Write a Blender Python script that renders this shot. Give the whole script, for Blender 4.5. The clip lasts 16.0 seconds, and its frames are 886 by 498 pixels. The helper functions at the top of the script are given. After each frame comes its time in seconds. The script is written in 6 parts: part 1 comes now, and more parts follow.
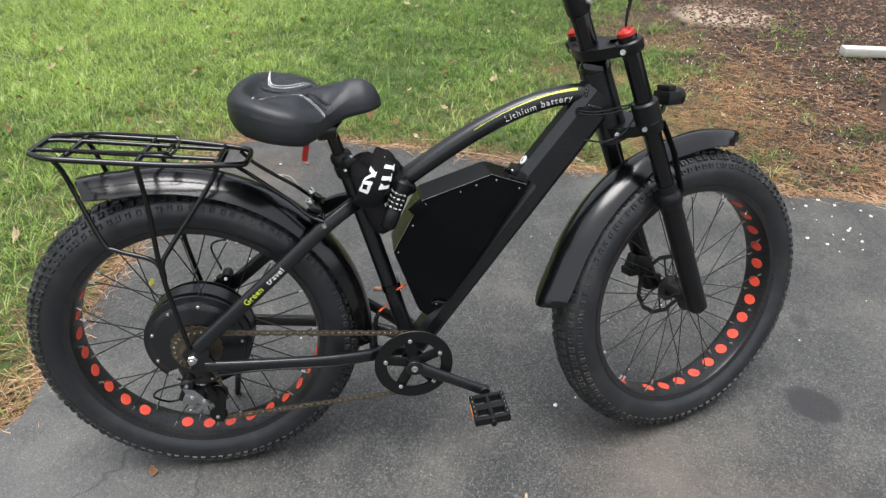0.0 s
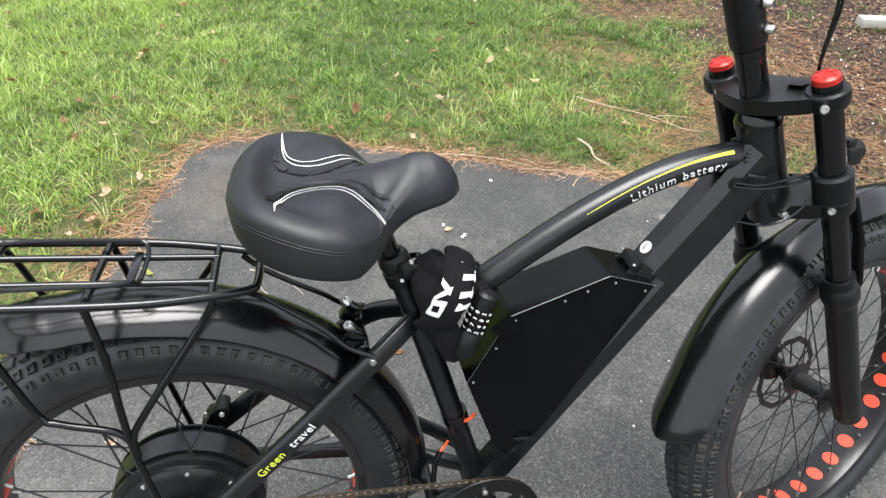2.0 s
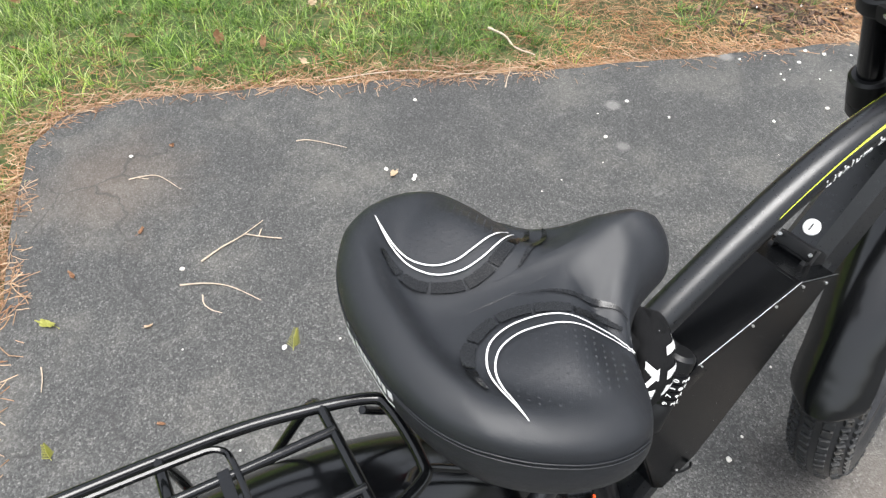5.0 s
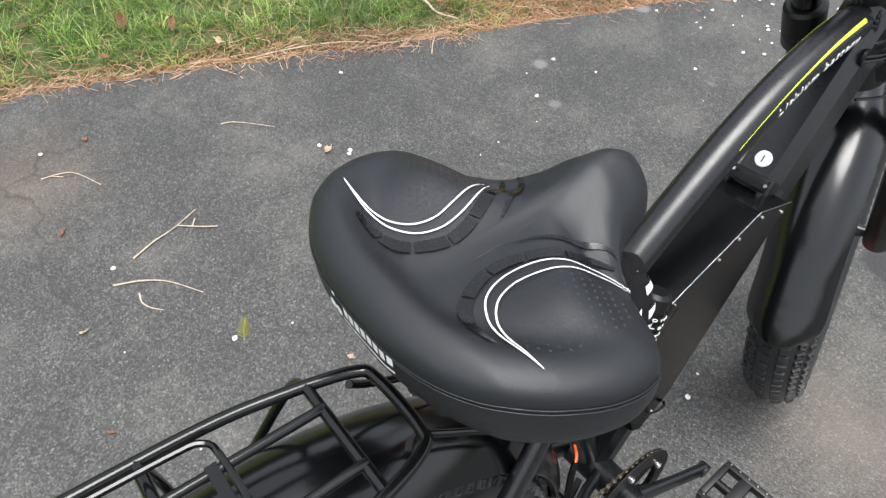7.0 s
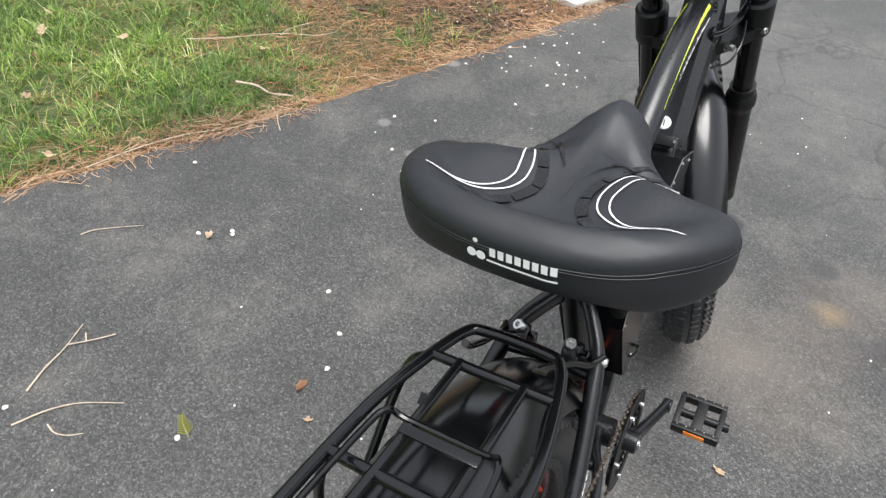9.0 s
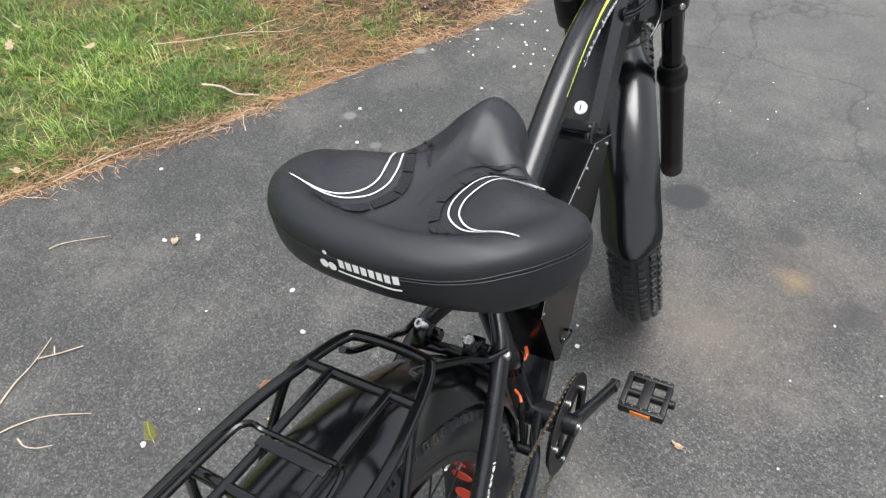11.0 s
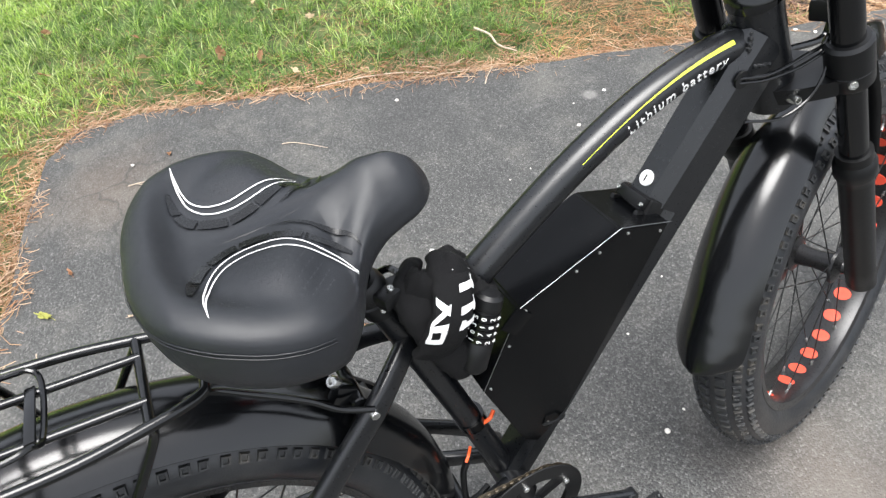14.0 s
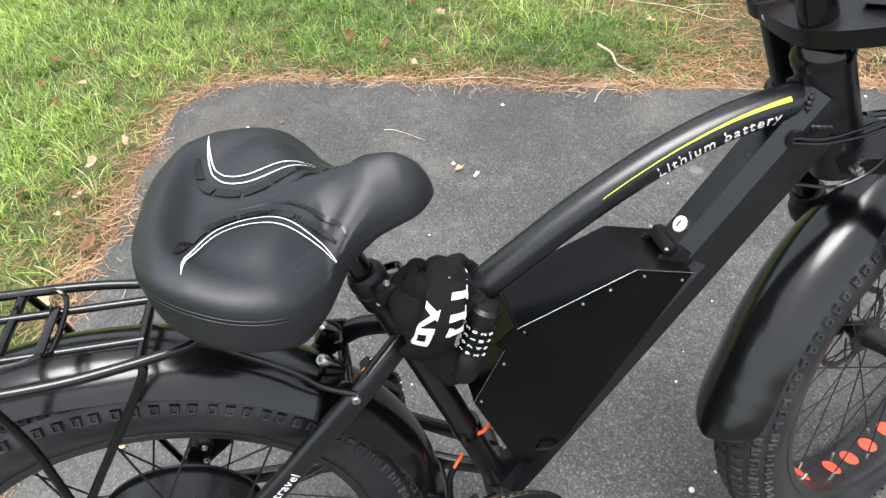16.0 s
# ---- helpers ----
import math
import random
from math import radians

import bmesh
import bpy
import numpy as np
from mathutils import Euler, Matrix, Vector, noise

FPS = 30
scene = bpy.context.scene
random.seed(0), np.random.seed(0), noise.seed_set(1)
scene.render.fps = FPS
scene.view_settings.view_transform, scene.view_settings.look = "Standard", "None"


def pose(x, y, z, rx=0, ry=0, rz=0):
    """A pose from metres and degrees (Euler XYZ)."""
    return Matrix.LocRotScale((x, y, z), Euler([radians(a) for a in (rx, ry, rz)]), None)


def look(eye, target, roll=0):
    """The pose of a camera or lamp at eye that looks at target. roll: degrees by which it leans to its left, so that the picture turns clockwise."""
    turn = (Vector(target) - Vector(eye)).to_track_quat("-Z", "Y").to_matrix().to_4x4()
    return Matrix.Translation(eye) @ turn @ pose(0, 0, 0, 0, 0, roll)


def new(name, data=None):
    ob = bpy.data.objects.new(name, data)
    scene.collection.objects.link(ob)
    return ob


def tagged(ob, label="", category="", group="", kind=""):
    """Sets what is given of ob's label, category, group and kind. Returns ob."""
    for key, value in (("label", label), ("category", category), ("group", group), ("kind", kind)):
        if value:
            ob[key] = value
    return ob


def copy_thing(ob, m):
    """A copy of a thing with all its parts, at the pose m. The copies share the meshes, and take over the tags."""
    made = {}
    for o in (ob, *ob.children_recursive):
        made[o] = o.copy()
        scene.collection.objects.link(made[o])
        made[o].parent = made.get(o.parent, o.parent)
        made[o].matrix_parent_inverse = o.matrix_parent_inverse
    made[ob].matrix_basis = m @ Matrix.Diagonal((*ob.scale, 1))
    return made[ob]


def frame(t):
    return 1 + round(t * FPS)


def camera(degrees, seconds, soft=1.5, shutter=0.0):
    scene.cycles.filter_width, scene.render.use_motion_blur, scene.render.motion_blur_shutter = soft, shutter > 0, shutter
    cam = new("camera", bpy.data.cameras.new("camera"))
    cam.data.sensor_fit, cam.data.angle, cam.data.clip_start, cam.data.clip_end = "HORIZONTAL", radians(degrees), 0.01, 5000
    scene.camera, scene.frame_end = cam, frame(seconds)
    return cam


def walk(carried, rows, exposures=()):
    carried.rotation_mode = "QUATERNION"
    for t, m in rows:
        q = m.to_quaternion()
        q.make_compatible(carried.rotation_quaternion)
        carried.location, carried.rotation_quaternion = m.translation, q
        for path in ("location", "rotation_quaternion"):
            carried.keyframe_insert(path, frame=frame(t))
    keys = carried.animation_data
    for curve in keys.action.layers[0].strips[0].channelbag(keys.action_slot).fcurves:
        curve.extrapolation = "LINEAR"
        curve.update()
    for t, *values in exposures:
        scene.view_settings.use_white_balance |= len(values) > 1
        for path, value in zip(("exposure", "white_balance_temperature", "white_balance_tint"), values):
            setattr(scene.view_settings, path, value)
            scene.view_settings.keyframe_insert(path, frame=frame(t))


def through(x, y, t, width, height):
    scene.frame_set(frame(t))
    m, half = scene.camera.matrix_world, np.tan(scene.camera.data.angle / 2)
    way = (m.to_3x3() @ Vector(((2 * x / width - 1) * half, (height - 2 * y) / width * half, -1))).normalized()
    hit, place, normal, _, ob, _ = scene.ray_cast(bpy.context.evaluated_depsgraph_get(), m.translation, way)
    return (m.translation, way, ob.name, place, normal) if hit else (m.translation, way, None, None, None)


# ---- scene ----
cam = camera(67.55, 16.0, 1.4)
PATH = [
    (0, (0.394, -1.186, 1.344), (0.621, 0.470, 0.245), 0.2),
    (0.5, (0.364, -1.090, 1.335), (0.588, 0.534, 0.189), 0.2),
    (1, (0.373, -0.934, 1.342), (0.623, 0.686, 0.196), 0.6),
    (1.5, (0.356, -0.811, 1.334), (0.619, 0.796, 0.173), 0.4),
    (2, (0.263, -0.650, 1.323), (0.608, 0.908, 0.117), 1.3),
    (2.5, (0.196, -0.529, 1.316), (0.593, 0.976, 0.060), 1.9),
    (3, (0.184, -0.408, 1.301), (0.589, 1.057, 0.001), 0.5),
    (3.5, (0.183, -0.316, 1.303), (0.607, 1.079, -0.066), -1.6),
    (3.7, (0.170, -0.287, 1.293), (0.648, 1.060, -0.106), -1.4),
    (5.8, (0.042, -0.168, 1.317), (0.755, 0.948, -0.182), 0.1),
    (6, (0.044, -0.174, 1.314), (0.771, 0.933, -0.185), 0.3),
    (6.5, (0.050, -0.179, 1.315), (0.807, 0.899, -0.190), -0.0),
    (7, (0.035, -0.154, 1.279), (0.849, 0.837, -0.256), 1.4),
    (7.5, (-0.051, -0.176, 1.266), (0.880, 0.856, -0.173), -1.2),
    (8, (-0.164, -0.117, 1.257), (1.019, 0.729, -0.115), 2.2),
    (8.5, (-0.220, -0.076, 1.259), (1.054, 0.673, -0.089), 3.7),
    (8.7, (-0.228, -0.056, 1.251), (1.079, 0.653, -0.087), 4.7),
    (10.8, (-0.178, -0.125, 1.273), (1.113, 0.541, -0.102), 0.6),
    (11, (-0.152, -0.171, 1.278), (1.111, 0.532, -0.103), -0.5),
    (11.5, (-0.087, -0.304, 1.299), (1.116, 0.483, -0.091), -2.9),
    (12, (-0.026, -0.345, 1.306), (1.079, 0.538, -0.108), -4.9),
    (12.5, (0.067, -0.334, 1.307), (1.029, 0.654, -0.142), -4.5),
    (13, (0.167, -0.360, 1.294), (0.932, 0.789, -0.154), -4.8),
    (13.5, (0.268, -0.405, 1.295), (0.844, 0.846, -0.155), -8.2),
    (14, (0.260, -0.397, 1.296), (0.773, 0.879, -0.155), -8.0),
    (14.5, (0.224, -0.359, 1.281), (0.704, 0.934, -0.167), -6.2),
    (15, (0.258, -0.363, 1.278), (0.632, 0.980, -0.156), -5.8),
    (15.5, (0.353, -0.415, 1.287), (0.605, 0.942, -0.161), -7.5),
    (16, (0.371, -0.446, 1.302), (0.569, 0.949, -0.117), -7.1),
]
walk(cam, [(t, look(eye, target, roll)) for t, eye, target, roll in PATH], [(0.0, 1.35), (0.6, 1.4), (1.5, 1.65), (3.0, 1.85), (3.7, 1.85), (6.0, 1.6), (7.0, 1.57), (8.5, 1.47), (11.0, 1.5), (12.5, 1.66), (14.0, 1.88), (16.0, 1.85)])

# ---- light ----
world = bpy.data.worlds.new("overcast_sky")
scene.world = world
world.use_nodes = True
wn, wl = world.node_tree.nodes, world.node_tree.links
sky = wn.new("ShaderNodeTexSky")
sky.sky_type = "NISHITA"
sky.sun_disc = False
sky.sun_elevation, sky.sun_rotation = radians(81), radians(214)
sky.dust_density, sky.air_density = 3.0, 1.0
pale = wn.new("ShaderNodeHueSaturation")
pale.inputs["Saturation"].default_value = 0.30
wl.new(sky.outputs[0], pale.inputs["Color"])
wl.new(pale.outputs[0], wn["Background"].inputs["Color"])
wn["Background"].inputs["Strength"].default_value = 0.11
sun = new("sun", bpy.data.lights.new("sun", "SUN"))
sun.data.energy, sun.data.angle, sun.data.color = 1.5, radians(40), (1.0, 0.995, 0.985)
sun.matrix_world = look((-0.45, -0.65, 5.0), (0, 0, 0))


# ---- materials ----
def nodes_of(name):
    m = bpy.data.materials.new(name)
    m.use_nodes = True
    return m, m.node_tree.nodes, m.node_tree.links, m.node_tree.nodes["Principled BSDF"]


def ramp(n, stops):
    r = n.new("ShaderNodeValToRGB")
    while len(r.color_ramp.elements) < len(stops):
        r.color_ramp.elements.new(0.5)
    for e, (p, c) in zip(r.color_ramp.elements, stops):
        e.position, e.color = p, (*c, 1) if len(c) == 3 else c
    return r


def noise_node(n, l, coord, scale, detail=4.0, rough=0.55):
    t = n.new("ShaderNodeTexNoise")
    t.inputs["Scale"].default_value, t.inputs["Detail"].default_value, t.inputs["Roughness"].default_value = scale, detail, rough
    l.new(coord, t.inputs["Vector"])
    return t


def mixc(n, l, fac, a, b, kind="MIX"):
    m = n.new("ShaderNodeMix")
    m.data_type, m.blend_type = "RGBA", kind
    for k, v in ((0, fac), (6, a), (7, b)):
        if hasattr(v, "links"):
            l.new(v, m.inputs[k])
        else:
            m.inputs[k].default_value = v if k == 0 else (*v, 1)
    return m.outputs[2]


def surface(name, base, rough=0.5, metal=0.0, vary=0.25, scale=30.0, dust=None, dust_amount=0.25, bump=0.0, bump_scale=400.0, coat=0.0, rough_vary=0.12):
    """A painted or moulded surface with fine grain, uneven gloss and a little dust."""
    m, n, l, p = nodes_of(name)
    co = n.new("ShaderNodeTexCoord").outputs["Object"]
    big = noise_node(n, l, co, scale)
    fine = noise_node(n, l, co, scale * 12, 3)
    dark = tuple(c * (1 - vary) for c in base)
    light = tuple(min(1, c * (1 + vary)) for c in base)
    col = mixc(n, l, big.outputs[0], dark, light)
    if dust:
        mask = ramp(n, [(0.5, (0, 0, 0)), (0.78, (dust_amount,) * 3)])
        l.new(noise_node(n, l, co, scale * 0.7, 8, 0.7).outputs[0], mask.inputs[0])
        col = mixc(n, l, mask.outputs[0], col, dust)
    l.new(col, p.inputs["Base Color"])
    rr = n.new("ShaderNodeMapRange")
    rr.inputs["To Min"].default_value, rr.inputs["To Max"].default_value = max(0.03, rough - rough_vary), min(1, rough + rough_vary)
    l.new(fine.outputs[0], rr.inputs["Value"])
    l.new(rr.outputs[0], p.inputs["Roughness"])
    p.inputs["Metallic"].default_value = metal
    p.inputs["Coat Weight"].default_value = coat
    p.inputs["Coat Roughness"].default_value = 0.15
    if bump:
        b = n.new("ShaderNodeBump")
        b.inputs["Strength"].default_value, b.inputs["Distance"].default_value = bump, 0.001
        l.new(noise_node(n, l, co, bump_scale, 3).outputs[0], b.inputs["Height"])
        l.new(b.outputs[0], p.inputs["Normal"])
    return m


def islands(name, colours, rough=0.6, through=0.0):
    """A loose material whose pieces differ in colour from one to the next."""
    m, n, l, p = nodes_of(name)
    g = n.new("ShaderNodeNewGeometry")
    r = ramp(n, [(i / max(1, len(colours) - 1), c) for i, c in enumerate(colours)])
    l.new(g.outputs["Random Per Island"], r.inputs[0])
    co = n.new("ShaderNodeTexCoord").outputs["Object"]
    t = noise_node(n, l, co, 2.2, 3)
    v = ramp(n, [(0.3, (0.72, 0.72, 0.72)), (0.7, (1.18, 1.18, 1.1))])
    l.new(t.outputs[0], v.inputs[0])
    l.new(mixc(n, l, 1.0, r.outputs[0], v.outputs[0], "MULTIPLY"), p.inputs["Base Color"])
    p.inputs["Roughness"].default_value = rough
    if through:
        p.inputs["Subsurface Weight"].default_value = 0.0
        tr = n.new("ShaderNodeBsdfTranslucent")
        l.new(r.outputs[0], tr.inputs["Color"])
        mx = n.new("ShaderNodeMixShader")
        mx.inputs[0].default_value = through
        l.new(p.outputs[0], mx.inputs[1])
        l.new(tr.outputs[0], mx.inputs[2])
        l.new(mx.outputs[0], n["Material Output"].inputs["Surface"])
    return m


M = {
    "frame": surface("satin_black_paint", (0.0050, 0.0057, 0.0070), 0.31, 0.0, 0.2, 20, (0.12, 0.115, 0.11), 0.03, 0.04, 900),
    "gloss": surface("gloss_black_enamel", (0.0026, 0.0029, 0.0034), 0.15, 0.0, 0.2, 20, (0.1, 0.1, 0.095), 0.03),
    "fender": surface("black_plastic_fender", (0.0022, 0.0025, 0.0030), 0.19, 0.0, 0.2, 9, (0.11, 0.105, 0.1), 0.035, 0.03, 700, 0.10, 0.05),
    "fork": surface("matt_black_fork", (0.0034, 0.0037, 0.0043), 0.36, 0.0, 0.2, 25, (0.1, 0.1, 0.1), 0.05),
    "tyre": surface("black_tyre_rubber", (0.0095, 0.0108, 0.0132), 0.37, 0.0, 0.35, 14, (0.17, 0.16, 0.145), 0.17, 0.35, 420),
    "tread": surface("dusty_tread_rubber", (0.017, 0.0182, 0.0196), 0.58, 0.0, 0.5, 30, (0.22, 0.19, 0.145), 0.36, 0.8, 300),
    "rim": surface("black_anodised_rim", (0.02, 0.02, 0.021), 0.3, 0.3, 0.2, 30, (0.12, 0.11, 0.1), 0.15),
    "red": surface("orange_red_plug", (0.80, 0.085, 0.045), 0.45, 0.0, 0.12, 60, (0.3, 0.12, 0.08), 0.2),
    "cap": surface("red_anodised_cap", (0.48, 0.028, 0.02), 0.3, 0.4, 0.1, 60),
    "steel": surface("bright_steel", (0.62, 0.62, 0.60), 0.28, 1.0, 0.15, 80),
    "chain": surface("dirty_chain_steel", (0.16, 0.135, 0.10), 0.4, 0.8, 0.45, 120, (0.06, 0.045, 0.03), 0.5),
    "spoke": surface("black_spoke", (0.025, 0.025, 0.025), 0.35, 0.4, 0.1, 60),
    "saddle": surface("black_vinyl_saddle", (0.0095, 0.0108, 0.0135), 0.43, 0.0, 0.15, 16, (0.10, 0.10, 0.10), 0.05, 0.35, 1500),
    "vinyl": surface("glossy_black_inlay", (0.0025, 0.0028, 0.0032), 0.27, 0.0, 0.1, 40),
    "white": surface("white_print", (0.80, 0.80, 0.79), 0.5, 0.0, 0.05, 60),
    "yellow": surface("lime_yellow_print", (0.62, 0.72, 0.06), 0.45, 0.0, 0.05, 60),
    "box": surface("satin_black_sheet", (0.0018, 0.0020, 0.0024), 0.22, 0.0, 0.2, 12, (0.08, 0.08, 0.075), 0.03, 0.1, 900),
    "plastic": surface("dull_black_plastic", (0.0040, 0.0042, 0.0046), 0.42, 0.0, 0.2, 40),
    "cloth": surface("black_woven_sleeve", (0.006, 0.006, 0.0065), 0.85, 0.0, 0.3, 30, None, 0, 0.8, 1800),
    "orange": surface("orange_cable", (0.75, 0.10, 0.02), 0.45, 0.0, 0.1, 60),
    "amber": surface("amber_reflector", (0.75, 0.22, 0.03), 0.2, 0.0, 0.15, 200),
    "reflector": surface("red_reflector", (0.45, 0.02, 0.015), 0.18, 0.0, 0.15, 200),
    "alloy": surface("dull_grey_alloy", (0.32, 0.32, 0.33), 0.38, 0.9, 0.25, 70),
    "pebble": islands("white_pebble", [(0.55, 0.53, 0.50), (0.75, 0.74, 0.72), (0.66, 0.62, 0.57)], 0.7),
    "straw": islands("dry_pine_needles", [(0.24, 0.10, 0.042), (0.38, 0.19, 0.088), (0.13, 0.06, 0.03), (0.50, 0.31, 0.17), (0.28, 0.13, 0.06)], 0.75),
    "needles": islands("fresh_pine_needles", [(0.28, 0.15, 0.085), (0.44, 0.28, 0.17), (0.16, 0.085, 0.05), (0.58, 0.43, 0.30), (0.34, 0.19, 0.11)], 0.7),
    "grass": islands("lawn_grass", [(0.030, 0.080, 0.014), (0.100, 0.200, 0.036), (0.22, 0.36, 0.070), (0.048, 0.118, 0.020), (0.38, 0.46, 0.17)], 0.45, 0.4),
    # lighter lime copy of the grass, for the brighter-lit left of the lawn
    "litgrass": islands("lit_lawn_grass", [(0.15, 0.27, 0.04), (0.31, 0.46, 0.08), (0.46, 0.60, 0.14), (0.19, 0.31, 0.05), (0.72, 0.78, 0.40)], 0.42, 0.4),
    "drygrass": islands("dry_grass", [(0.24, 0.155, 0.075), (0.14, 0.10, 0.05), (0.42, 0.29, 0.16), (0.20, 0.11, 0.055), (0.29, 0.21, 0.10)], 0.7, 0.2),
    "mulch": islands("bark_mulch", [(0.06, 0.036, 0.026), (0.14, 0.08, 0.055), (0.035, 0.022, 0.017), (0.30, 0.19, 0.13), (0.10, 0.06, 0.04)], 0.85),
    "leaf": surface("dry_oak_leaf", (0.32, 0.165, 0.085), 0.7, 0.0, 0.35, 25, (0.55, 0.38, 0.24), 0.5),
    "paleleaf": surface("pale_dry_leaf", (0.62, 0.48, 0.33), 0.75, 0.0, 0.25, 25, (0.42, 0.22, 0.11), 0.4),
    "greenleaf": surface("yellow_green_sprig", (0.42, 0.42, 0.10), 0.55, 0.0, 0.2, 60),
    "twig": surface("pale_dead_twig", (0.46, 0.38, 0.29), 0.8, 0.0, 0.3, 90, (0.22, 0.14, 0.09), 0.6, 0.4, 600),
    "bark": surface("grey_brown_bark", (0.10, 0.075, 0.058), 0.9, 0.0, 0.45, 18, (0.2, 0.18, 0.15), 0.3, 1.0, 60),
    "surround": surface("unseen_foliage", (0.05, 0.06, 0.03), 0.9, 0.0, 0.5, 1.5, (0.09, 0.08, 0.05), 0.5, 1.0, 6),
    "stone": surface("pale_concrete", (0.50, 0.48, 0.44), 0.85, 0.0, 0.15, 20, (0.35, 0.33, 0.29), 0.4, 0.6, 120),
}


def asphalt_material():
    """Grey worn asphalt: aggregate, cracks, dark drips and brown silt."""
    m, n, l, p = nodes_of("worn_asphalt")
    co = n.new("ShaderNodeTexCoord").outputs["Object"]
    agg = n.new("ShaderNodeTexVoronoi")
    agg.inputs["Scale"].default_value = 240
    l.new(co, agg.inputs["Vector"])
    fleck = n.new("ShaderNodeTexVoronoi")
    fleck.inputs["Scale"].default_value = 560
    l.new(co, fleck.inputs["Vector"])
    stones = mixc(n, l, 0.4, agg.outputs["Color"], fleck.outputs["Color"])
    grey = ramp(n, [(0.15, (0.012, 0.0122, 0.0118)), (0.42, (0.033, 0.0334, 0.0322)), (0.60, (0.058, 0.0582, 0.0558)), (0.76, (0.100, 0.0995, 0.0945)), (0.90, (0.205, 0.204, 0.195))])
    l.new(stones, grey.inputs[0])
    patch = ramp(n, [(0.30, (0.58, 0.58, 0.59)), (0.5, (0.90, 0.90, 0.89)), (0.72, (1.36, 1.355, 1.32))])
    l.new(noise_node(n, l, co, 2.6, 10, 0.74).outputs[0], patch.inputs[0])
    col = mixc(n, l, 1.0, grey.outputs[0], patch.outputs[0], "MULTIPLY")
    silt = ramp(n, [(0.50, (0, 0, 0)), (0.72, (0.5, 0.5, 0.5))])
    l.new(noise_node(n, l, co, 2.6, 9, 0.7).outputs[0], silt.inputs[0])
    col = mixc(n, l, silt.outputs[0], col, (0.112, 0.104, 0.090))
    pale_spot = ramp(n, [(0.66, (0, 0, 0)), (0.74, (0.5, 0.5, 0.5))])
    l.new(noise_node(n, l, co, 9.0, 5, 0.65).outputs[0], pale_spot.inputs[0])
    col = mixc(n, l, pale_spot.outputs[0], col, (0.17, 0.168, 0.16))
    wob = noise_node(n, l, co, 7.0, 5, 0.6)
    for cx, cy, r, soft, amount, tone in ((2.85, -0.20, 1.35, 1.1, 0.30, (0.165, 0.160, 0.150)), (-0.55, -0.25, 0.85, 1.0, 0.5, (0.16, 0.157, 0.15)), (1.06, -0.25, 0.30, 0.9, 0.40, (0.14, 0.112, 0.09)), (1.40, -0.45, 0.28, 0.9, 0.32, (0.14, 0.115, 0.095)), (1.57, -0.06, 0.075, 0.22, 0.88, (0.014, 0.014, 0.016)), (1.53, -0.36, 0.05, 0.4, 0.6, (0.022, 0.022, 0.024)), (1.29, -0.55, 0.06, 0.4, 0.6, (0.022, 0.022, 0.024)), (1.74, 0.28, 0.035, 0.4, 0.6, (0.022, 0.022, 0.024)), (1.54, 0.08, 0.03, 0.4, 0.5, (0.022, 0.022, 0.024)), (1.35, -0.40, 0.06, 0.9, 0.45, (0.30, 0.20, 0.09)), (2.0, 1.12, 0.035, 0.5, 0.6, (0.22, 0.21, 0.20)), (1.46, 1.10, 0.03, 0.5, 0.5, (0.22, 0.21, 0.20)), (1.35, 0.92, 0.025, 0.5, 0.4, (0.22, 0.21, 0.20)), (-0.05, 1.55, 0.30, 0.9, 0.3, (0.15, 0.11, 0.08))):
        gap = n.new("ShaderNodeVectorMath")
        gap.operation = "DISTANCE"
        l.new(co, gap.inputs[0])
        gap.inputs[1].default_value = (cx, cy, 0)
        rag = n.new("ShaderNodeMath")
        rag.operation = "MULTIPLY_ADD"
        rag.inputs[1].default_value = r * 1.1
        l.new(wob.outputs[0], rag.inputs[0])
        l.new(gap.outputs["Value"], rag.inputs[2])
        edge = n.new("ShaderNodeMapRange")
        edge.inputs["From Min"].default_value, edge.inputs["From Max"].default_value = r * 1.55, r * (1.55 - soft)
        edge.inputs["To Max"].default_value = amount
        l.new(rag.outputs[0], edge.inputs["Value"])
        col = mixc(n, l, edge.outputs[0], col, tone)
    warp = noise_node(n, l, co, 3.0, 4)
    bent = n.new("ShaderNodeMix")
    bent.data_type = "VECTOR"
    bent.inputs[0].default_value = 0.22
    l.new(co, bent.inputs[4])
    l.new(warp.outputs["Color"], bent.inputs[5])
    crack = n.new("ShaderNodeTexVoronoi")
    crack.feature = "DISTANCE_TO_EDGE"
    crack.inputs["Scale"].default_value = 2.3
    l.new(bent.outputs[1], crack.inputs["Vector"])
    line = ramp(n, [(0.0, (1, 1, 1)), (0.010, (0, 0, 0))])
    l.new(crack.outputs["Distance"], line.inputs[0])
    away = n.new("ShaderNodeVectorMath")
    away.operation = "DISTANCE"
    away.inputs[1].default_value = (1.0, 0.55, 0)
    l.new(co, away.inputs[0])
    where = n.new("ShaderNodeMapRange")
    where.inputs["From Min"].default_value, where.inputs["From Max"].default_value = 0.80, 1.25
    where.inputs["To Max"].default_value = 0.65
    l.new(away.outputs["Value"], where.inputs["Value"])
    cut = mixc(n, l, 1.0, line.outputs[0], where.outputs[0], "MULTIPLY")
    col = mixc(n, l, cut, col, (0.018, 0.017, 0.016))
    l.new(col, p.inputs["Base Color"])
    p.inputs["Roughness"].default_value = 0.64
    p.inputs["Specular IOR Level"].default_value = 0.55
    high = n.new("ShaderNodeMath")
    high.operation = "SUBTRACT"
    l.new(agg.outputs["Distance"], high.inputs[1])
    l.new(cut, high.inputs[0])
    inv = n.new("ShaderNodeMath")
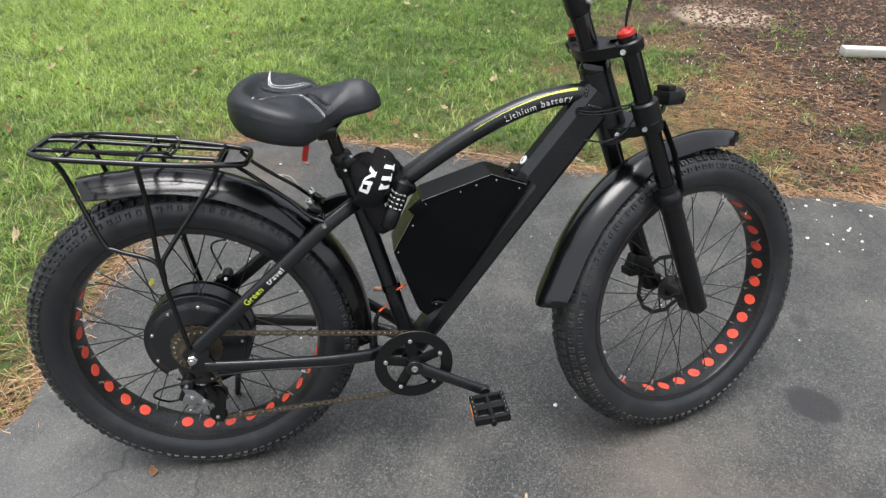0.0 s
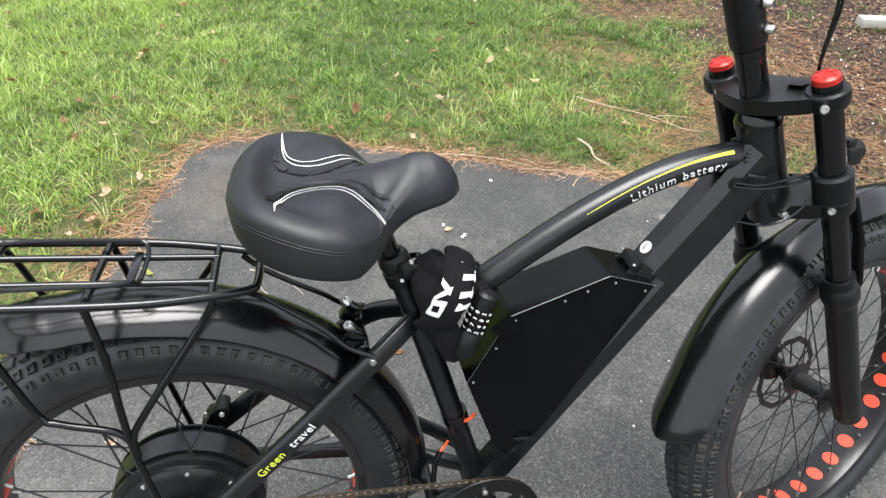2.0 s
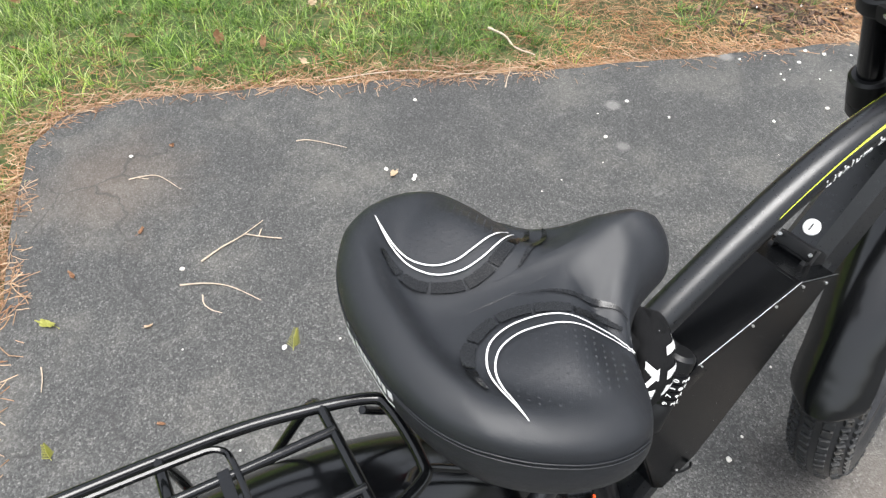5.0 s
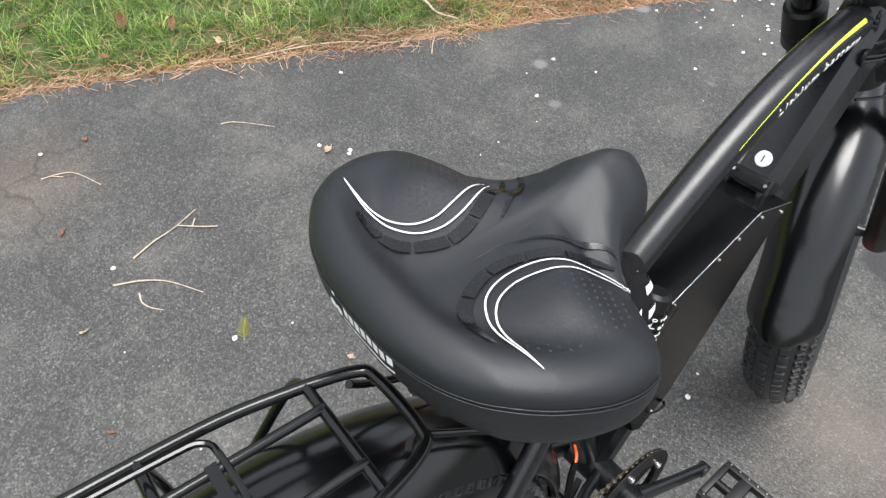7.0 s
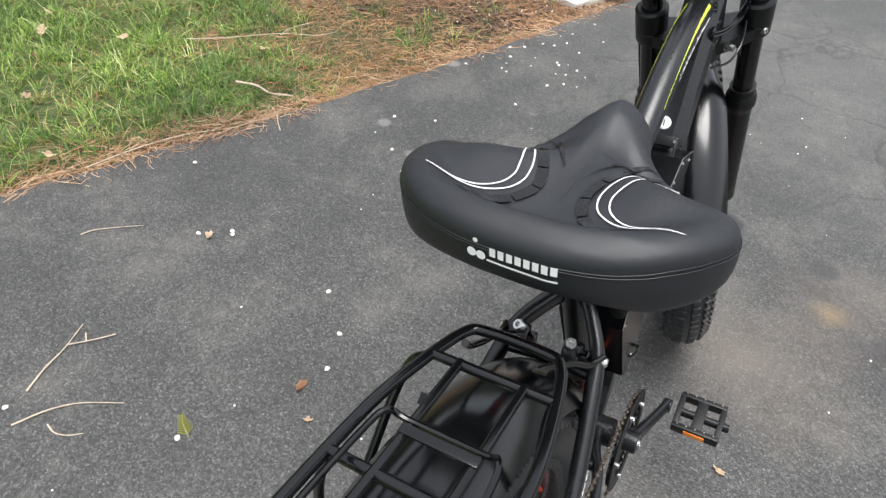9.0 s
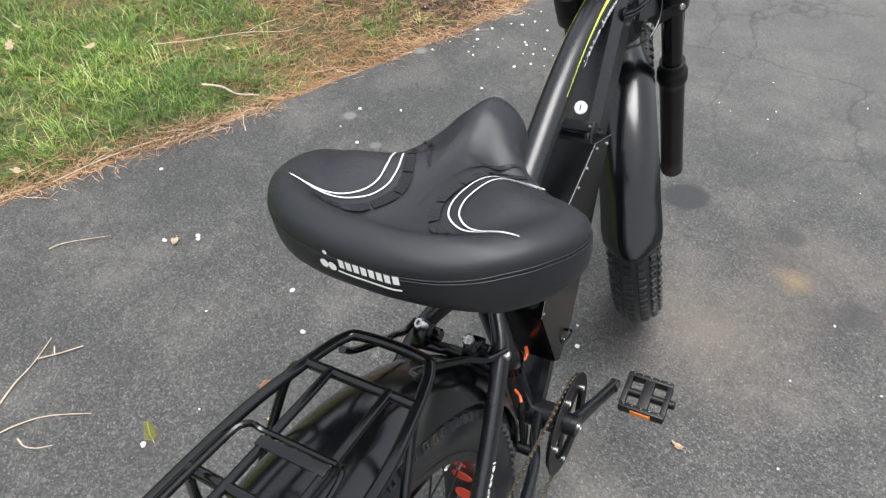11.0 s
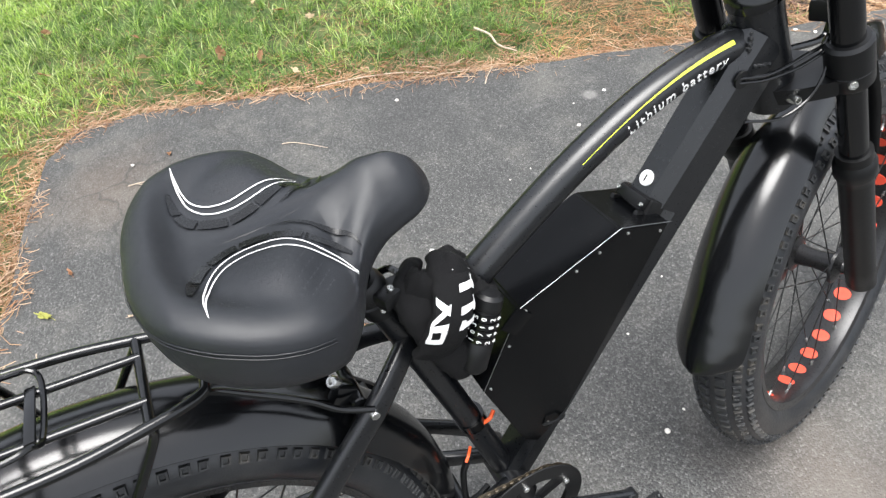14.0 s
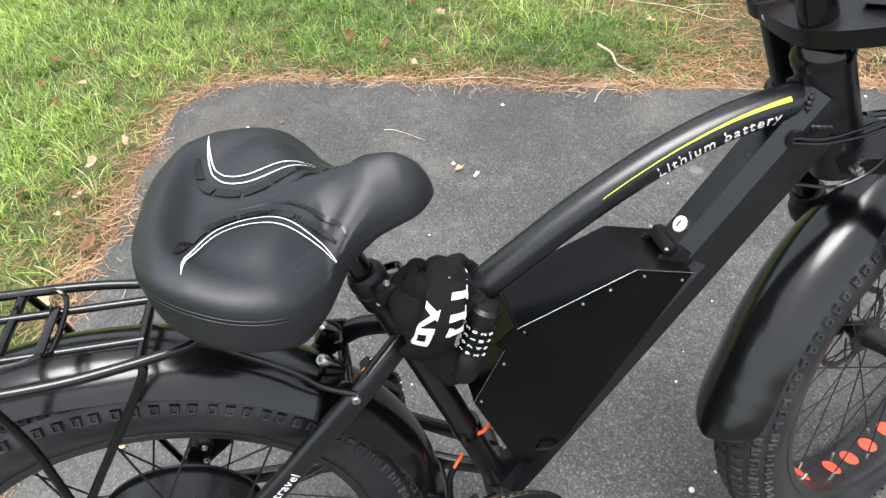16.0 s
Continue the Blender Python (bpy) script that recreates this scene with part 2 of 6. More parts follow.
    inv.operation = "MULTIPLY"
    inv.inputs[1].default_value = -1.0
    l.new(high.outputs[0], inv.inputs[0])
    b = n.new("ShaderNodeBump")
    b.inputs["Strength"].default_value, b.inputs["Distance"].default_value = 0.5, 0.0022
    l.new(inv.outputs[0], b.inputs["Height"])
    b.invert = True
    l.new(b.outputs[0], p.inputs["Normal"])
    return m


def soil_material():
    """Lawn soil with thatch, browner towards the mulch bed."""
    m, n, l, p = nodes_of("lawn_soil")
    co = n.new("ShaderNodeTexCoord").outputs["Object"]
    thatch = ramp(n, [(0.3, (0.030, 0.052, 0.013)), (0.5, (0.070, 0.105, 0.028)), (0.65, (0.13, 0.135, 0.05)), (0.85, (0.25, 0.18, 0.10))])
    l.new(noise_node(n, l, co, 14, 8, 0.7).outputs[0], thatch.inputs[0])
    bark = ramp(n, [(0.3, (0.018, 0.012, 0.009)), (0.55, (0.055, 0.035, 0.025)), (0.8, (0.13, 0.08, 0.055))])
    l.new(noise_node(n, l, co, 40, 8, 0.75).outputs[0], bark.inputs[0])
    xyz = n.new("ShaderNodeSeparateXYZ")
    l.new(co, xyz.inputs[0])
    wob = noise_node(n, l, co, 1.3, 4)
    add = n.new("ShaderNodeMath")
    add.operation = "MULTIPLY_ADD"
    add.inputs[1].default_value = 1.4
    l.new(wob.outputs[0], add.inputs[0])
    l.new(xyz.outputs[0], add.inputs[2])
    bed = n.new("ShaderNodeMapRange")
    bed.inputs["From Min"].default_value, bed.inputs["From Max"].default_value = 2.3, 3.3
    l.new(add.outputs[0], bed.inputs["Value"])
    bare = n.new("ShaderNodeVectorMath")
    bare.operation = "DISTANCE"
    l.new(co, bare.inputs[0])
    bare.inputs[1].default_value = (3.40, 4.05, 0)
    worn = n.new("ShaderNodeMath")
    worn.operation = "MULTIPLY_ADD"
    worn.inputs[1].default_value = 0.5
    l.new(wob.outputs[0], worn.inputs[0])
    l.new(bare.outputs["Value"], worn.inputs[2])
    spot = n.new("ShaderNodeMapRange")
    spot.inputs["From Min"].default_value, spot.inputs["From Max"].default_value = 0.72, 0.58
    l.new(worn.outputs[0], spot.inputs["Value"])
    ground_col = mixc(n, l, bed.outputs[0], thatch.outputs[0], bark.outputs[0])
    l.new(mixc(n, l, spot.outputs[0], ground_col, (0.40, 0.31, 0.24)), p.inputs["Base Color"])
    p.inputs["Roughness"].default_value = 0.95
    b = n.new("ShaderNodeBump")
    b.inputs["Strength"].default_value, b.inputs["Distance"].default_value = 1.0, 0.02
    l.new(noise_node(n, l, co, 60, 6, 0.7).outputs[0], b.inputs["Height"])
    l.new(b.outputs[0], p.inputs["Normal"])
    return m


for key, level in (("box", 0.16), ("plastic", 0.35), ("tyre", 0.6), ("cloth", 0.2), ("frame", 0.58), ("fork", 0.38), ("fender", 0.55)):
    M[key].node_tree.nodes["Principled BSDF"].inputs["Specular IOR Level"].default_value = level
M["asphalt"], M["soil"] = asphalt_material(), soil_material()


# ---- mesh helpers ----
def finish(name, bm, material, smooth=True):
    bmesh.ops.recalc_face_normals(bm, faces=bm.faces)
    me = bpy.data.meshes.new(name)
    bm.to_mesh(me)
    bm.free()
    me.materials.append(material)
    if smooth:
        me.shade_smooth()
        me.set_sharp_from_angle(angle=radians(40))
    return me


def part(name, bm, material, parent, label="", smooth=True):
    ob = new(name, finish(name, bm, material, smooth))
    ob.parent = parent
    if label:
        tagged(ob, label)
    return ob


def thing(name, bm, material, label, category, group="", kind="", smooth=True):
    return tagged(new(name, finish(name, bm, material, smooth)), label, category, group, kind)


def curve(pts, steps=8, closed=False):
    """Points on a smooth line through pts."""
    p = [Vector(v) for v in pts]
    n, out = len(p), []
    for i in range(n if closed else n - 1):
        a = p[(i - 1) % n] if closed or i else p[0] * 2 - p[1]
        b, c = p[i], p[(i + 1) % n]
        d = p[(i + 2) % n] if closed or i + 2 < n else p[-1] * 2 - p[-2]
        for k in range(steps):
            t = k / steps
            out.append(0.5 * (2 * b + (c - a) * t + (2 * a - 5 * b + 4 * c - d) * t * t + (3 * b - a - 3 * c + d) * t ** 3))
    return out if closed else out + [p[-1]]


def oval(a, b=None, n=14, power=2.0):
    """A closed outline a wide and b deep to each side; a power above 2 squares it."""
    b = a if b is None else b
    out = []
    for i in range(n):
        c, s = math.cos(2 * math.pi * i / n), math.sin(2 * math.pi * i / n)
        out.append((a * math.copysign(abs(c) ** (2 / power), c), b * math.copysign(abs(s) ** (2 / power), s)))
    return out


def sweep(bm, pts, outline, scales=None, closed=False, ref=(0, 1, 0), caps=True):
    """Carries an outline along pts; its first axis lies along ref."""
    pts = [Vector(v) for v in pts]
    n, rings = len(pts), []
    for i, p in enumerate(pts):
        a = pts[i - 1] if closed or i else p
        b = pts[(i + 1) % n] if closed or i < n - 1 else p
        t = (b - a).normalized()
        u = Vector(ref) - t * t.dot(Vector(ref))
        if u.length < 0.05:
            u = Vector((1, 0, 0)) - t * t.x
        u.normalize()
        v = t.cross(u)
        s = scales[i] if scales else 1.0
        rings.append([bm.verts.new(p + u * (x * s) + v * (y * s)) for x, y in outline])
    m = len(outline)
    for i in range(n if closed else n - 1):
        r, q = rings[i], rings[(i + 1) % n]
        for j in range(m):
            bm.faces.new((r[j], r[(j + 1) % m], q[(j + 1) % m], q[j]))
    if caps and not closed:
        bm.faces.new(rings[0])
        bm.faces.new(rings[-1])
    return bm


def rod(pts, r, n=10, steps=6, smooth=True, ref=(0, 1, 0), closed=False):
    return sweep(bmesh.new(), curve(pts, steps, closed) if smooth else pts, oval(r, n=n), ref=ref, closed=closed)


def lathe(bm, profile, n=64, m=Matrix(), closed=False):
    """Turns (distance from the axle, place along it) round the y axis."""
    rings = []
    for i in range(n):
        c, s = math.cos(2 * math.pi * i / n), math.sin(2 * math.pi * i / n)
        rings.append([bm.verts.new(m @ Vector((r * c, y, r * s))) for r, y in profile])
    k = len(profile)
    for i in range(n):
        a, b = rings[i], rings[(i + 1) % n]
        for j in range(k if closed else k - 1):
            bm.faces.new((a[j], a[(j + 1) % k], b[(j + 1) % k], b[j]))
    return bm


def disc(bm, r, y0, y1, n=24, m=Matrix(), hole=0.0):
    if hole:
        return lathe(bm, [(hole, y0), (r, y0), (r, y1), (hole, y1)], n, m, True)
    b = min(0.0015, abs(y1 - y0) * 0.25, r * 0.2) * (1 if y1 > y0 else -1)
    return lathe(bm, [(0.0005, y0), (r - abs(b), y0), (r, y0 + b), (r, y1 - b), (r - abs(b), y1), (0.0005, y1)], n, m)


def block(bm, size, m=Matrix(), bevel=0.003):
    g = bmesh.ops.create_cube(bm, size=1.0, matrix=m @ Matrix.Diagonal((*size, 1)))
    if bevel:
        es = list({e for v in g["verts"] for e in v.link_edges})
        bmesh.ops.bevel(bm, geom=es, offset=bevel, segments=2, affect="EDGES", profile=0.6)
    return bm


def plate(bm, outline, y0, y1, bevel=0.002):
    """A flat piece in the bike's plane: (x, z) outline between two places across."""
    a = [bm.verts.new((x, y0, z)) for x, z in outline]
    b = [bm.verts.new((x, y1, z)) for x, z in outline]
    fs = [bm.faces.new(a), bm.faces.new(b[::-1])]
    k = len(outline)
    for i in range(k):
        fs.append(bm.faces.new((a[i], b[i], b[(i + 1) % k], a[(i + 1) % k])))
    if bevel:
        es = list({e for f in fs for e in f.edges})
        bmesh.ops.bevel(bm, geom=es, offset=bevel, segments=2, affect="EDGES")
    return bm


def between(a, b):
    """The pose at the middle of a and b whose y axis runs from a to b."""
    a, b = Vector(a), Vector(b)
    return Matrix.Translation((a + b) / 2) @ (b - a).to_track_quat("Y", "Z").to_matrix().to_4x4()


def bolt(bm, at, along=(0, -1, 0), r=0.004, h=0.004):
    a = Vector(at)
    b = a + Vector(along).normalized() * h
    d = h / 2
    return lathe(bm, [(0.0004, -d), (r, -d), (r, d * 0.6), (r * 0.8, d), (r * 0.45, d), (r * 0.4, d * 0.2), (0.0003, d * 0.2)], 10, between(a, b))


def bolts(name, spots, parent, along=(0, -1, 0), r=0.004, h=0.004, m=Matrix(), label=""):
    for at in spots:
        part(name, moved(bolt(bmesh.new(), at, along, r, h), m), M["steel"], parent, label)


def moved(bm, m):
    bmesh.ops.transform(bm, matrix=m, verts=bm.verts)
    return bm


def ribbon(bm, pts, widths, over, thick=0.0007):
    """A flat strip along pts, laid on the surface that over(x, y) gives."""
    n = len(pts)
    rows = []
    for i, (x, y) in enumerate(pts):
        a, b = pts[max(0, i - 1)], pts[min(n - 1, i + 1)]
        dx, dy = b[0] - a[0], b[1] - a[1]
        q = math.hypot(dx, dy) or 1
        nx, ny, w = -dy / q, dx / q, (widths[i] if hasattr(widths, "__len__") else widths) / 2
        e = [(x + nx * w, y + ny * w), (x, y), (x - nx * w, y - ny * w)]
        rows.append([Vector((u, v, over(u, v) + thick)) for u, v in e])
    for _ in range(6):
        mid = [[(rows[max(0, i - 2)][k].z + rows[i][k].z + rows[min(n - 1, i + 2)][k].z) / 3 for k in range(3)] for i in range(n)]
        for i in range(1, n - 1):
            for k in range(3):
                rows[i][k].z = mid[i][k]
    rows = [[bm.verts.new(p) for p in row] for row in rows]
    for a, b in zip(rows, rows[1:]):
        for k in range(2):
            bm.faces.new((a[k], a[k + 1], b[k + 1], b[k]))
    return bm


def lettering(body, size, m, spread=1.0):
    """A bmesh of the words in the built-in font, lying in the pose m's xy plane."""
    cu = bpy.data.curves.new("words", "FONT")
    cu.body, cu.size, cu.extrude, cu.space_character = body, size, 0.0003, spread
    cu.align_x, cu.align_y, cu.resolution_u = "CENTER", "CENTER", 3
    ob = bpy.data.objects.new("words", cu)
    me = bpy.data.meshes.new_from_object(ob)
    bm = bmesh.new()
    bm.from_mesh(me)
    bpy.data.objects.remove(ob)
    bpy.data.curves.remove(cu)
    bpy.data.meshes.remove(me)
    return moved(bm, m)


# ---- the bicycle ----
BIKE = pose(0, -0.014, 0, -7.2, 0, 0.0)
bike = tagged(new("electric_bike"), "black fat-tyre electric bicycle with red rim plugs, leaning on asphalt", "bicycle")
bike.matrix_world = BIKE
HEAD = Vector((0.883, 0, 0.919))
STEER_AXIS = Vector((-0.363, 0, 0.932)).normalized()
STEER = Matrix.Translation(HEAD) @ Matrix.Rotation(radians(18), 4, STEER_AXIS) @ Matrix.Translation(-HEAD)
TYRE = Matrix.Diagonal((0.994, 1, 0.994, 1))
REAR = Matrix.Translation((0.008, 0, 0.358)) @ TYRE
FRONT = STEER @ Matrix.Translation((1.160, 0, 0.352)) @ Matrix.Diagonal((1.003, 1, 1.003, 1))


def wheel(name, place, motor):
    """A fat wheel: rim with plugs, spokes, hub and knobbly tyre."""
    rim_bm = lathe(bmesh.new(), [(0.262, -0.028), (0.266, -0.038), (0.279, -0.041), (0.281, -0.038), (0.272, -0.034), (0.272, 0.034), (0.281, 0.038), (0.279, 0.041), (0.266, 0.038), (0.262, 0.028)], 96, place, True)
    rim = part(name, rim_bm, M["rim"], bike, "wide black rim with round cut-outs")
    prof = []
    for i in range(25):
        a = radians(-128 + 256 * i / 24)
        prof.append((0.309 + 0.047 * math.cos(a), 0.051 * math.sin(a)))
    part("tyre", lathe(bmesh.new(), [(0.276, -0.038)] + prof + [(0.276, 0.038)], 120, place), M["tyre"], rim, "dusty fat tyre with worn sidewall")
    tread = bmesh.new()
    count = 100
    for i in range(count):
        for row, (side, ln, wd) in enumerate(((-66, 0.0118, 0.0125), (-42, 0.0135, 0.014), (-15, 0.0150, 0.017), (15, 0.0150, 0.017), (42, 0.0135, 0.014), (66, 0.0118, 0.0125))):
            ang = 2 * math.pi * (i + (0.5 if row % 2 else 0.0) + 0.06 * math.sin(i * 2.4 + row)) / count
            s = radians(side)
            r, y = 0.309 + 0.0475 * math.cos(s), 0.0515 * math.sin(s)
            m = place @ Matrix.Rotation(-ang, 4, "Y") @ Matrix.Translation((r, y, 0)) @ Matrix.Rotation(s, 4, "Z")
            h = (0.0034 if abs(side) < 60 else 0.0030) * (0.75 + 0.5 * abs(math.sin(i * 7.3 + row * 2.1)))
            lo = [(-0.002, -wd / 2, -ln / 2), (-0.002, wd / 2, -ln / 2), (-0.002, wd / 2, ln / 2), (-0.002, -wd / 2, ln / 2)]
            hi = [(h, v[1] * 0.86, v[2] * 0.86) for v in lo]
            loops = [lo, hi]
            if abs(side) > 30:
                # hollow in the middle of a shoulder knob
                loops += [[(h, v[1] * 0.52, v[2] * 0.52) for v in lo], [(h - 0.0028, v[1] * 0.44, v[2] * 0.44) for v in lo]]
            v = [[tread.verts.new(m @ Vector(q)) for q in loop] for loop in loops]
            for p, q in zip(v, v[1:]):
                for k in range(4):
                    tread.faces.new((p[k], p[(k + 1) % 4], q[(k + 1) % 4], q[k]))
            tread.faces.new(v[-1])
    t = part("tread", tread, M["tread"], rim, "rows of square rubber knobs", smooth=False)
    tagged(t, kind="stuff")
    plug = bmesh.new()
    disc(plug, 0.0145, 0, 0.0022, 16)
    plug = finish("plug", plug, M["red"])
    for i in range(32):
        if i in (5, 21):
            continue
        a = 2 * math.pi * (i + 0.5) / 32
        ob = new("plug", plug)
        ob.parent = rim
        ob.matrix_local = place @ Matrix.Rotation(-a, 4, "Y") @ Matrix.Translation((0.2625, 0, 0)) @ Matrix.Rotation(radians(90), 4, "Z") @ Matrix.Diagonal((1.15, 1, 0.92, 1))
    spoke_r, half = (0.104, 0.036) if motor else (0.030, 0.034)
    nipple = finish("nipple", disc(bmesh.new(), 0.0026, 0, 0.013, 8), M["steel"])
    for i in range(32):
        side = 1 if i % 2 else -1
        a = 2 * math.pi * i / 32
        lead = (0.30 if motor else 0.62) * (1 if (i // 2) % 2 else -1)
        p0 = Vector((spoke_r * math.cos(a + lead), side * half, spoke_r * math.sin(a + lead)))
        p1 = Vector((0.263 * math.cos(a), side * 0.016, 0.263 * math.sin(a)))
        part("spoke", moved(rod([p0, p1], 0.0012 if not motor else 0.0015, 6, 1), place), M["spoke"], rim)
        ob = new("nipple", nipple)
        ob.parent = rim
        d = (p0 - p1).normalized()
        ob.matrix_local = place @ Matrix.Translation(p1) @ d.to_track_quat("Y", "Z").to_matrix().to_4x4()
    if motor:
        hub = lathe(bmesh.new(), [(0.0005, -0.052), (0.030, -0.054), (0.040, -0.050), (0.088, -0.050), (0.098, -0.047), (0.104, -0.044), (0.105, -0.038), (0.116, -0.037), (0.117, -0.032), (0.110, -0.031), (0.110, -0.020), (0.117, -0.019), (0.118, 0.019), (0.110, 0.020), (0.110, 0.031), (0.117, 0.032), (0.116, 0.037), (0.105, 0.038), (0.098, 0.047), (0.04, 0.050), (0.03, 0.054), (0.0005, 0.054)], 72, place)
        part("hub_motor", hub, M["frame"], rim, "large drum-shaped black hub motor")
        ringed = [2 * math.pi * i / 9 for i in range(9)]
        bolts("hub_screw", [(0.097 * math.cos(a), -0.047, 0.097 * math.sin(a)) for a in ringed], rim, r=0.0038, m=place)
        for k in range(6):
            cog = bmesh.new()
            r = 0.055 - 0.0052 * k
            y = -0.056 - 0.0046 * k
            prof2 = []
            for i in range(44):
                a = 2 * math.pi * i / 44
                q = r + (0.0018 if i % 2 else -0.0018)
                prof2.append((q * math.cos(a), q * math.sin(a)))
            plate(cog, prof2, y, y - 0.0018, 0)
            part("sprocket", moved(cog, place), M["chain"], rim, "grimy brown sprocket", smooth=False)
        part("axle", moved(disc(bmesh.new(), 0.007, -0.118, 0.112, 14), place), M["steel"], rim)
        nut = bmesh.new()
        disc(nut, 0.011, -0.101, -0.110, 6)
        part("axle_nut", moved(nut, place), M["steel"], rim, "bright hexagonal axle nut")
    else:
        hub = lathe(bmesh.new(), [(0.0005, -0.062), (0.010, -0.062), (0.013, -0.046), (0.033, -0.038), (0.034, -0.033), (0.020, -0.029), (0.017, 0.0), (0.020, 0.029), (0.034, 0.033), (0.033, 0.038), (0.02, 0.05), (0.012, 0.064), (0.0005, 0.064)], 32, place)
        part("hub", hub, M["rim"], rim, "slim black front hub")
    rotor = bmesh.new()
    for i in range(48):
        a0, a1 = 2 * math.pi * i / 48, 2 * math.pi * (i + 1) / 48
        wob = 0.0016 * math.sin(i * math.pi / 2)
        q = [(0.069 + wob, a0), (0.080 + wob, a0), (0.080 + wob, a1), (0.069 + wob, a1)]
        for y in (0.058, 0.060):
            rotor.faces.new([rotor.verts.new((r * math.cos(a), y, r * math.sin(a))) for r, a in q])
    for i in range(6):
        a = 2 * math.pi * i / 6
        sweep(rotor, [(0.022 * math.cos(a), 0.059, 0.022 * math.sin(a)), (0.068 * math.cos(a + 0.5), 0.059, 0.068 * math.sin(a + 0.5))], oval(0.0010, 0.0028, 6))
    part("brake_rotor", moved(rotor, place), M["rim"], rim, "thin drilled brake disc", smooth=False)
    return rim


wheel("rear_wheel", REAR, True)
wheel("front_wheel", FRONT, False)

# frame tubes
head_lo = HEAD - STEER_AXIS * 0.165
tube = lambda pts, outline, steps=6, sc=None: sweep(bmesh.new(), curve(pts, steps), outline, sc)
part("head_tube", sweep(bmesh.new(), [HEAD + STEER_AXIS * -0.004, HEAD - STEER_AXIS * 0.03, HEAD - STEER_AXIS * 0.12, head_lo], oval(0.031, n=24), [1.0, 0.97, 0.97, 1.05]), M["frame"], bike)
TOP = [(0.395, 0, 0.640), (0.44, 0, 0.672), (0.515, 0, 0.722), (0.60, 0, 0.776), (0.66, 0, 0.809), (0.72, 0, 0.836), (0.78, 0, 0.855), (0.835, 0, 0.864), (0.872, 0, 0.865)]
top_line = curve(TOP, 6)
part("top_tube", sweep(bmesh.new(), top_line, oval(0.021, 0.0205, 24)), M["frame"], bike, "bowed satin black top tube")
DOWN_A, DOWN_B = Vector((0.488, 0, 0.272)), Vector((0.893, 0, 0.826))
octo = [(0.029, -0.011), (0.029, 0.014), (0.020, 0.027), (-0.020, 0.027), (-0.029, 0.014), (-0.029, -0.011), (-0.022, -0.020), (0.022, -0.020)]
part("down_tube", sweep(bmesh.new(), [DOWN_A, DOWN_A.lerp(DOWN_B, 0.5), DOWN_B], octo), M["frame"], bike, "broad faceted down tube", smooth=False)
dn = (DOWN_B - DOWN_A).normalized()
up = Vector((-dn.z, 0, dn.x))
weld = bmesh.new()
for i in range(26):
    a = 2 * math.pi * i / 26
    c = Vector((0.866, 0, 0.866)) + Vector((0.004 * math.cos(a * 3), 0.0225 * math.cos(a), 0.0225 * math.sin(a)))
    bmesh.ops.create_icosphere(weld, subdivisions=1, radius=0.0042, matrix=Matrix.Translation(c))
for i in range(14):
    c = Vector((0.868 + 0.004 * i, -0.029 + 0.001 * (i % 2), 0.845 - 0.001 * i)) if i < 7 else Vector((0.865 + 0.004 * (i - 7), 0.029, 0.845))
    bmesh.ops.create_icosphere(weld, subdivisions=1, radius=0.004, matrix=Matrix.Translation(c))
part("weld_bead", weld, M["frame"], bike, "rippled weld bead")
# battery slide on the down tube
slide_a, slide_b = DOWN_A.lerp(DOWN_B, 0.715) + up * 0.042, DOWN_A.lerp(DOWN_B, 1.05) + up * 0.036
pack_prof = [(0.0296, -0.034), (0.0296, 0.002), (0.017, 0.021), (-0.017, 0.021), (-0.0296, 0.002), (-0.0296, -0.034)]
pack = part("battery_pack", sweep(bmesh.new(), [slide_a, slide_b], pack_prof), M["frame"], bike, "slim black battery set into the down tube", smooth=False)
lockm = Matrix.Translation(DOWN_A.lerp(DOWN_B, 0.752) + up * 0.064) @ up.to_track_quat("Y", "Z").to_matrix().to_4x4()
part("key_lock", disc(bmesh.new(), 0.0105, -0.002, 0.002, 20, lockm), M["white"], pack, "round silvery key lock")
part("key_slot", block(bmesh.new(), (0.0015, 0.0012, 0.009), lockm @ Matrix.Translation((0, 0.0021, 0)), 0), M["plastic"], pack)
latch = bmesh.new()
lm = Matrix.Translation(DOWN_A.lerp(DOWN_B, 0.676) + up * 0.051) @ dn.to_track_quat("X", "Z").to_matrix().to_4x4() @ Matrix.Diagonal((1.35, 1.1, 1.2, 1))
block(latch, (0.050, 0.052, 0.024), lm, 0.003)
block(latch, (0.034, 0.030, 0.014), lm @ Matrix.Translation((-0.012, 0, 0.017)), 0.003)
block(latch, (0.012, 0.044, 0.010), lm @ Matrix.Translation((0.018, 0, 0.014)), 0.002)
for s in (-1, 1):
    block(latch, (0.030, 0.006, 0.014), lm @ Matrix.Translation((-0.004, 0.021 * s, 0.016)), 0.002)
latch_ob = part("battery_latch", latch, M["plastic"], bike, "moulded black plug and latch at the battery foot")
bolts("latch_screw", [lm @ Vector((dx, dy, 0.023)) for dx, dy in ((-0.018, -0.022), (0.018, -0.023), (-0.018, 0.022), (0.02, 0.018))], latch_ob, up, 0.0025, 0.003)
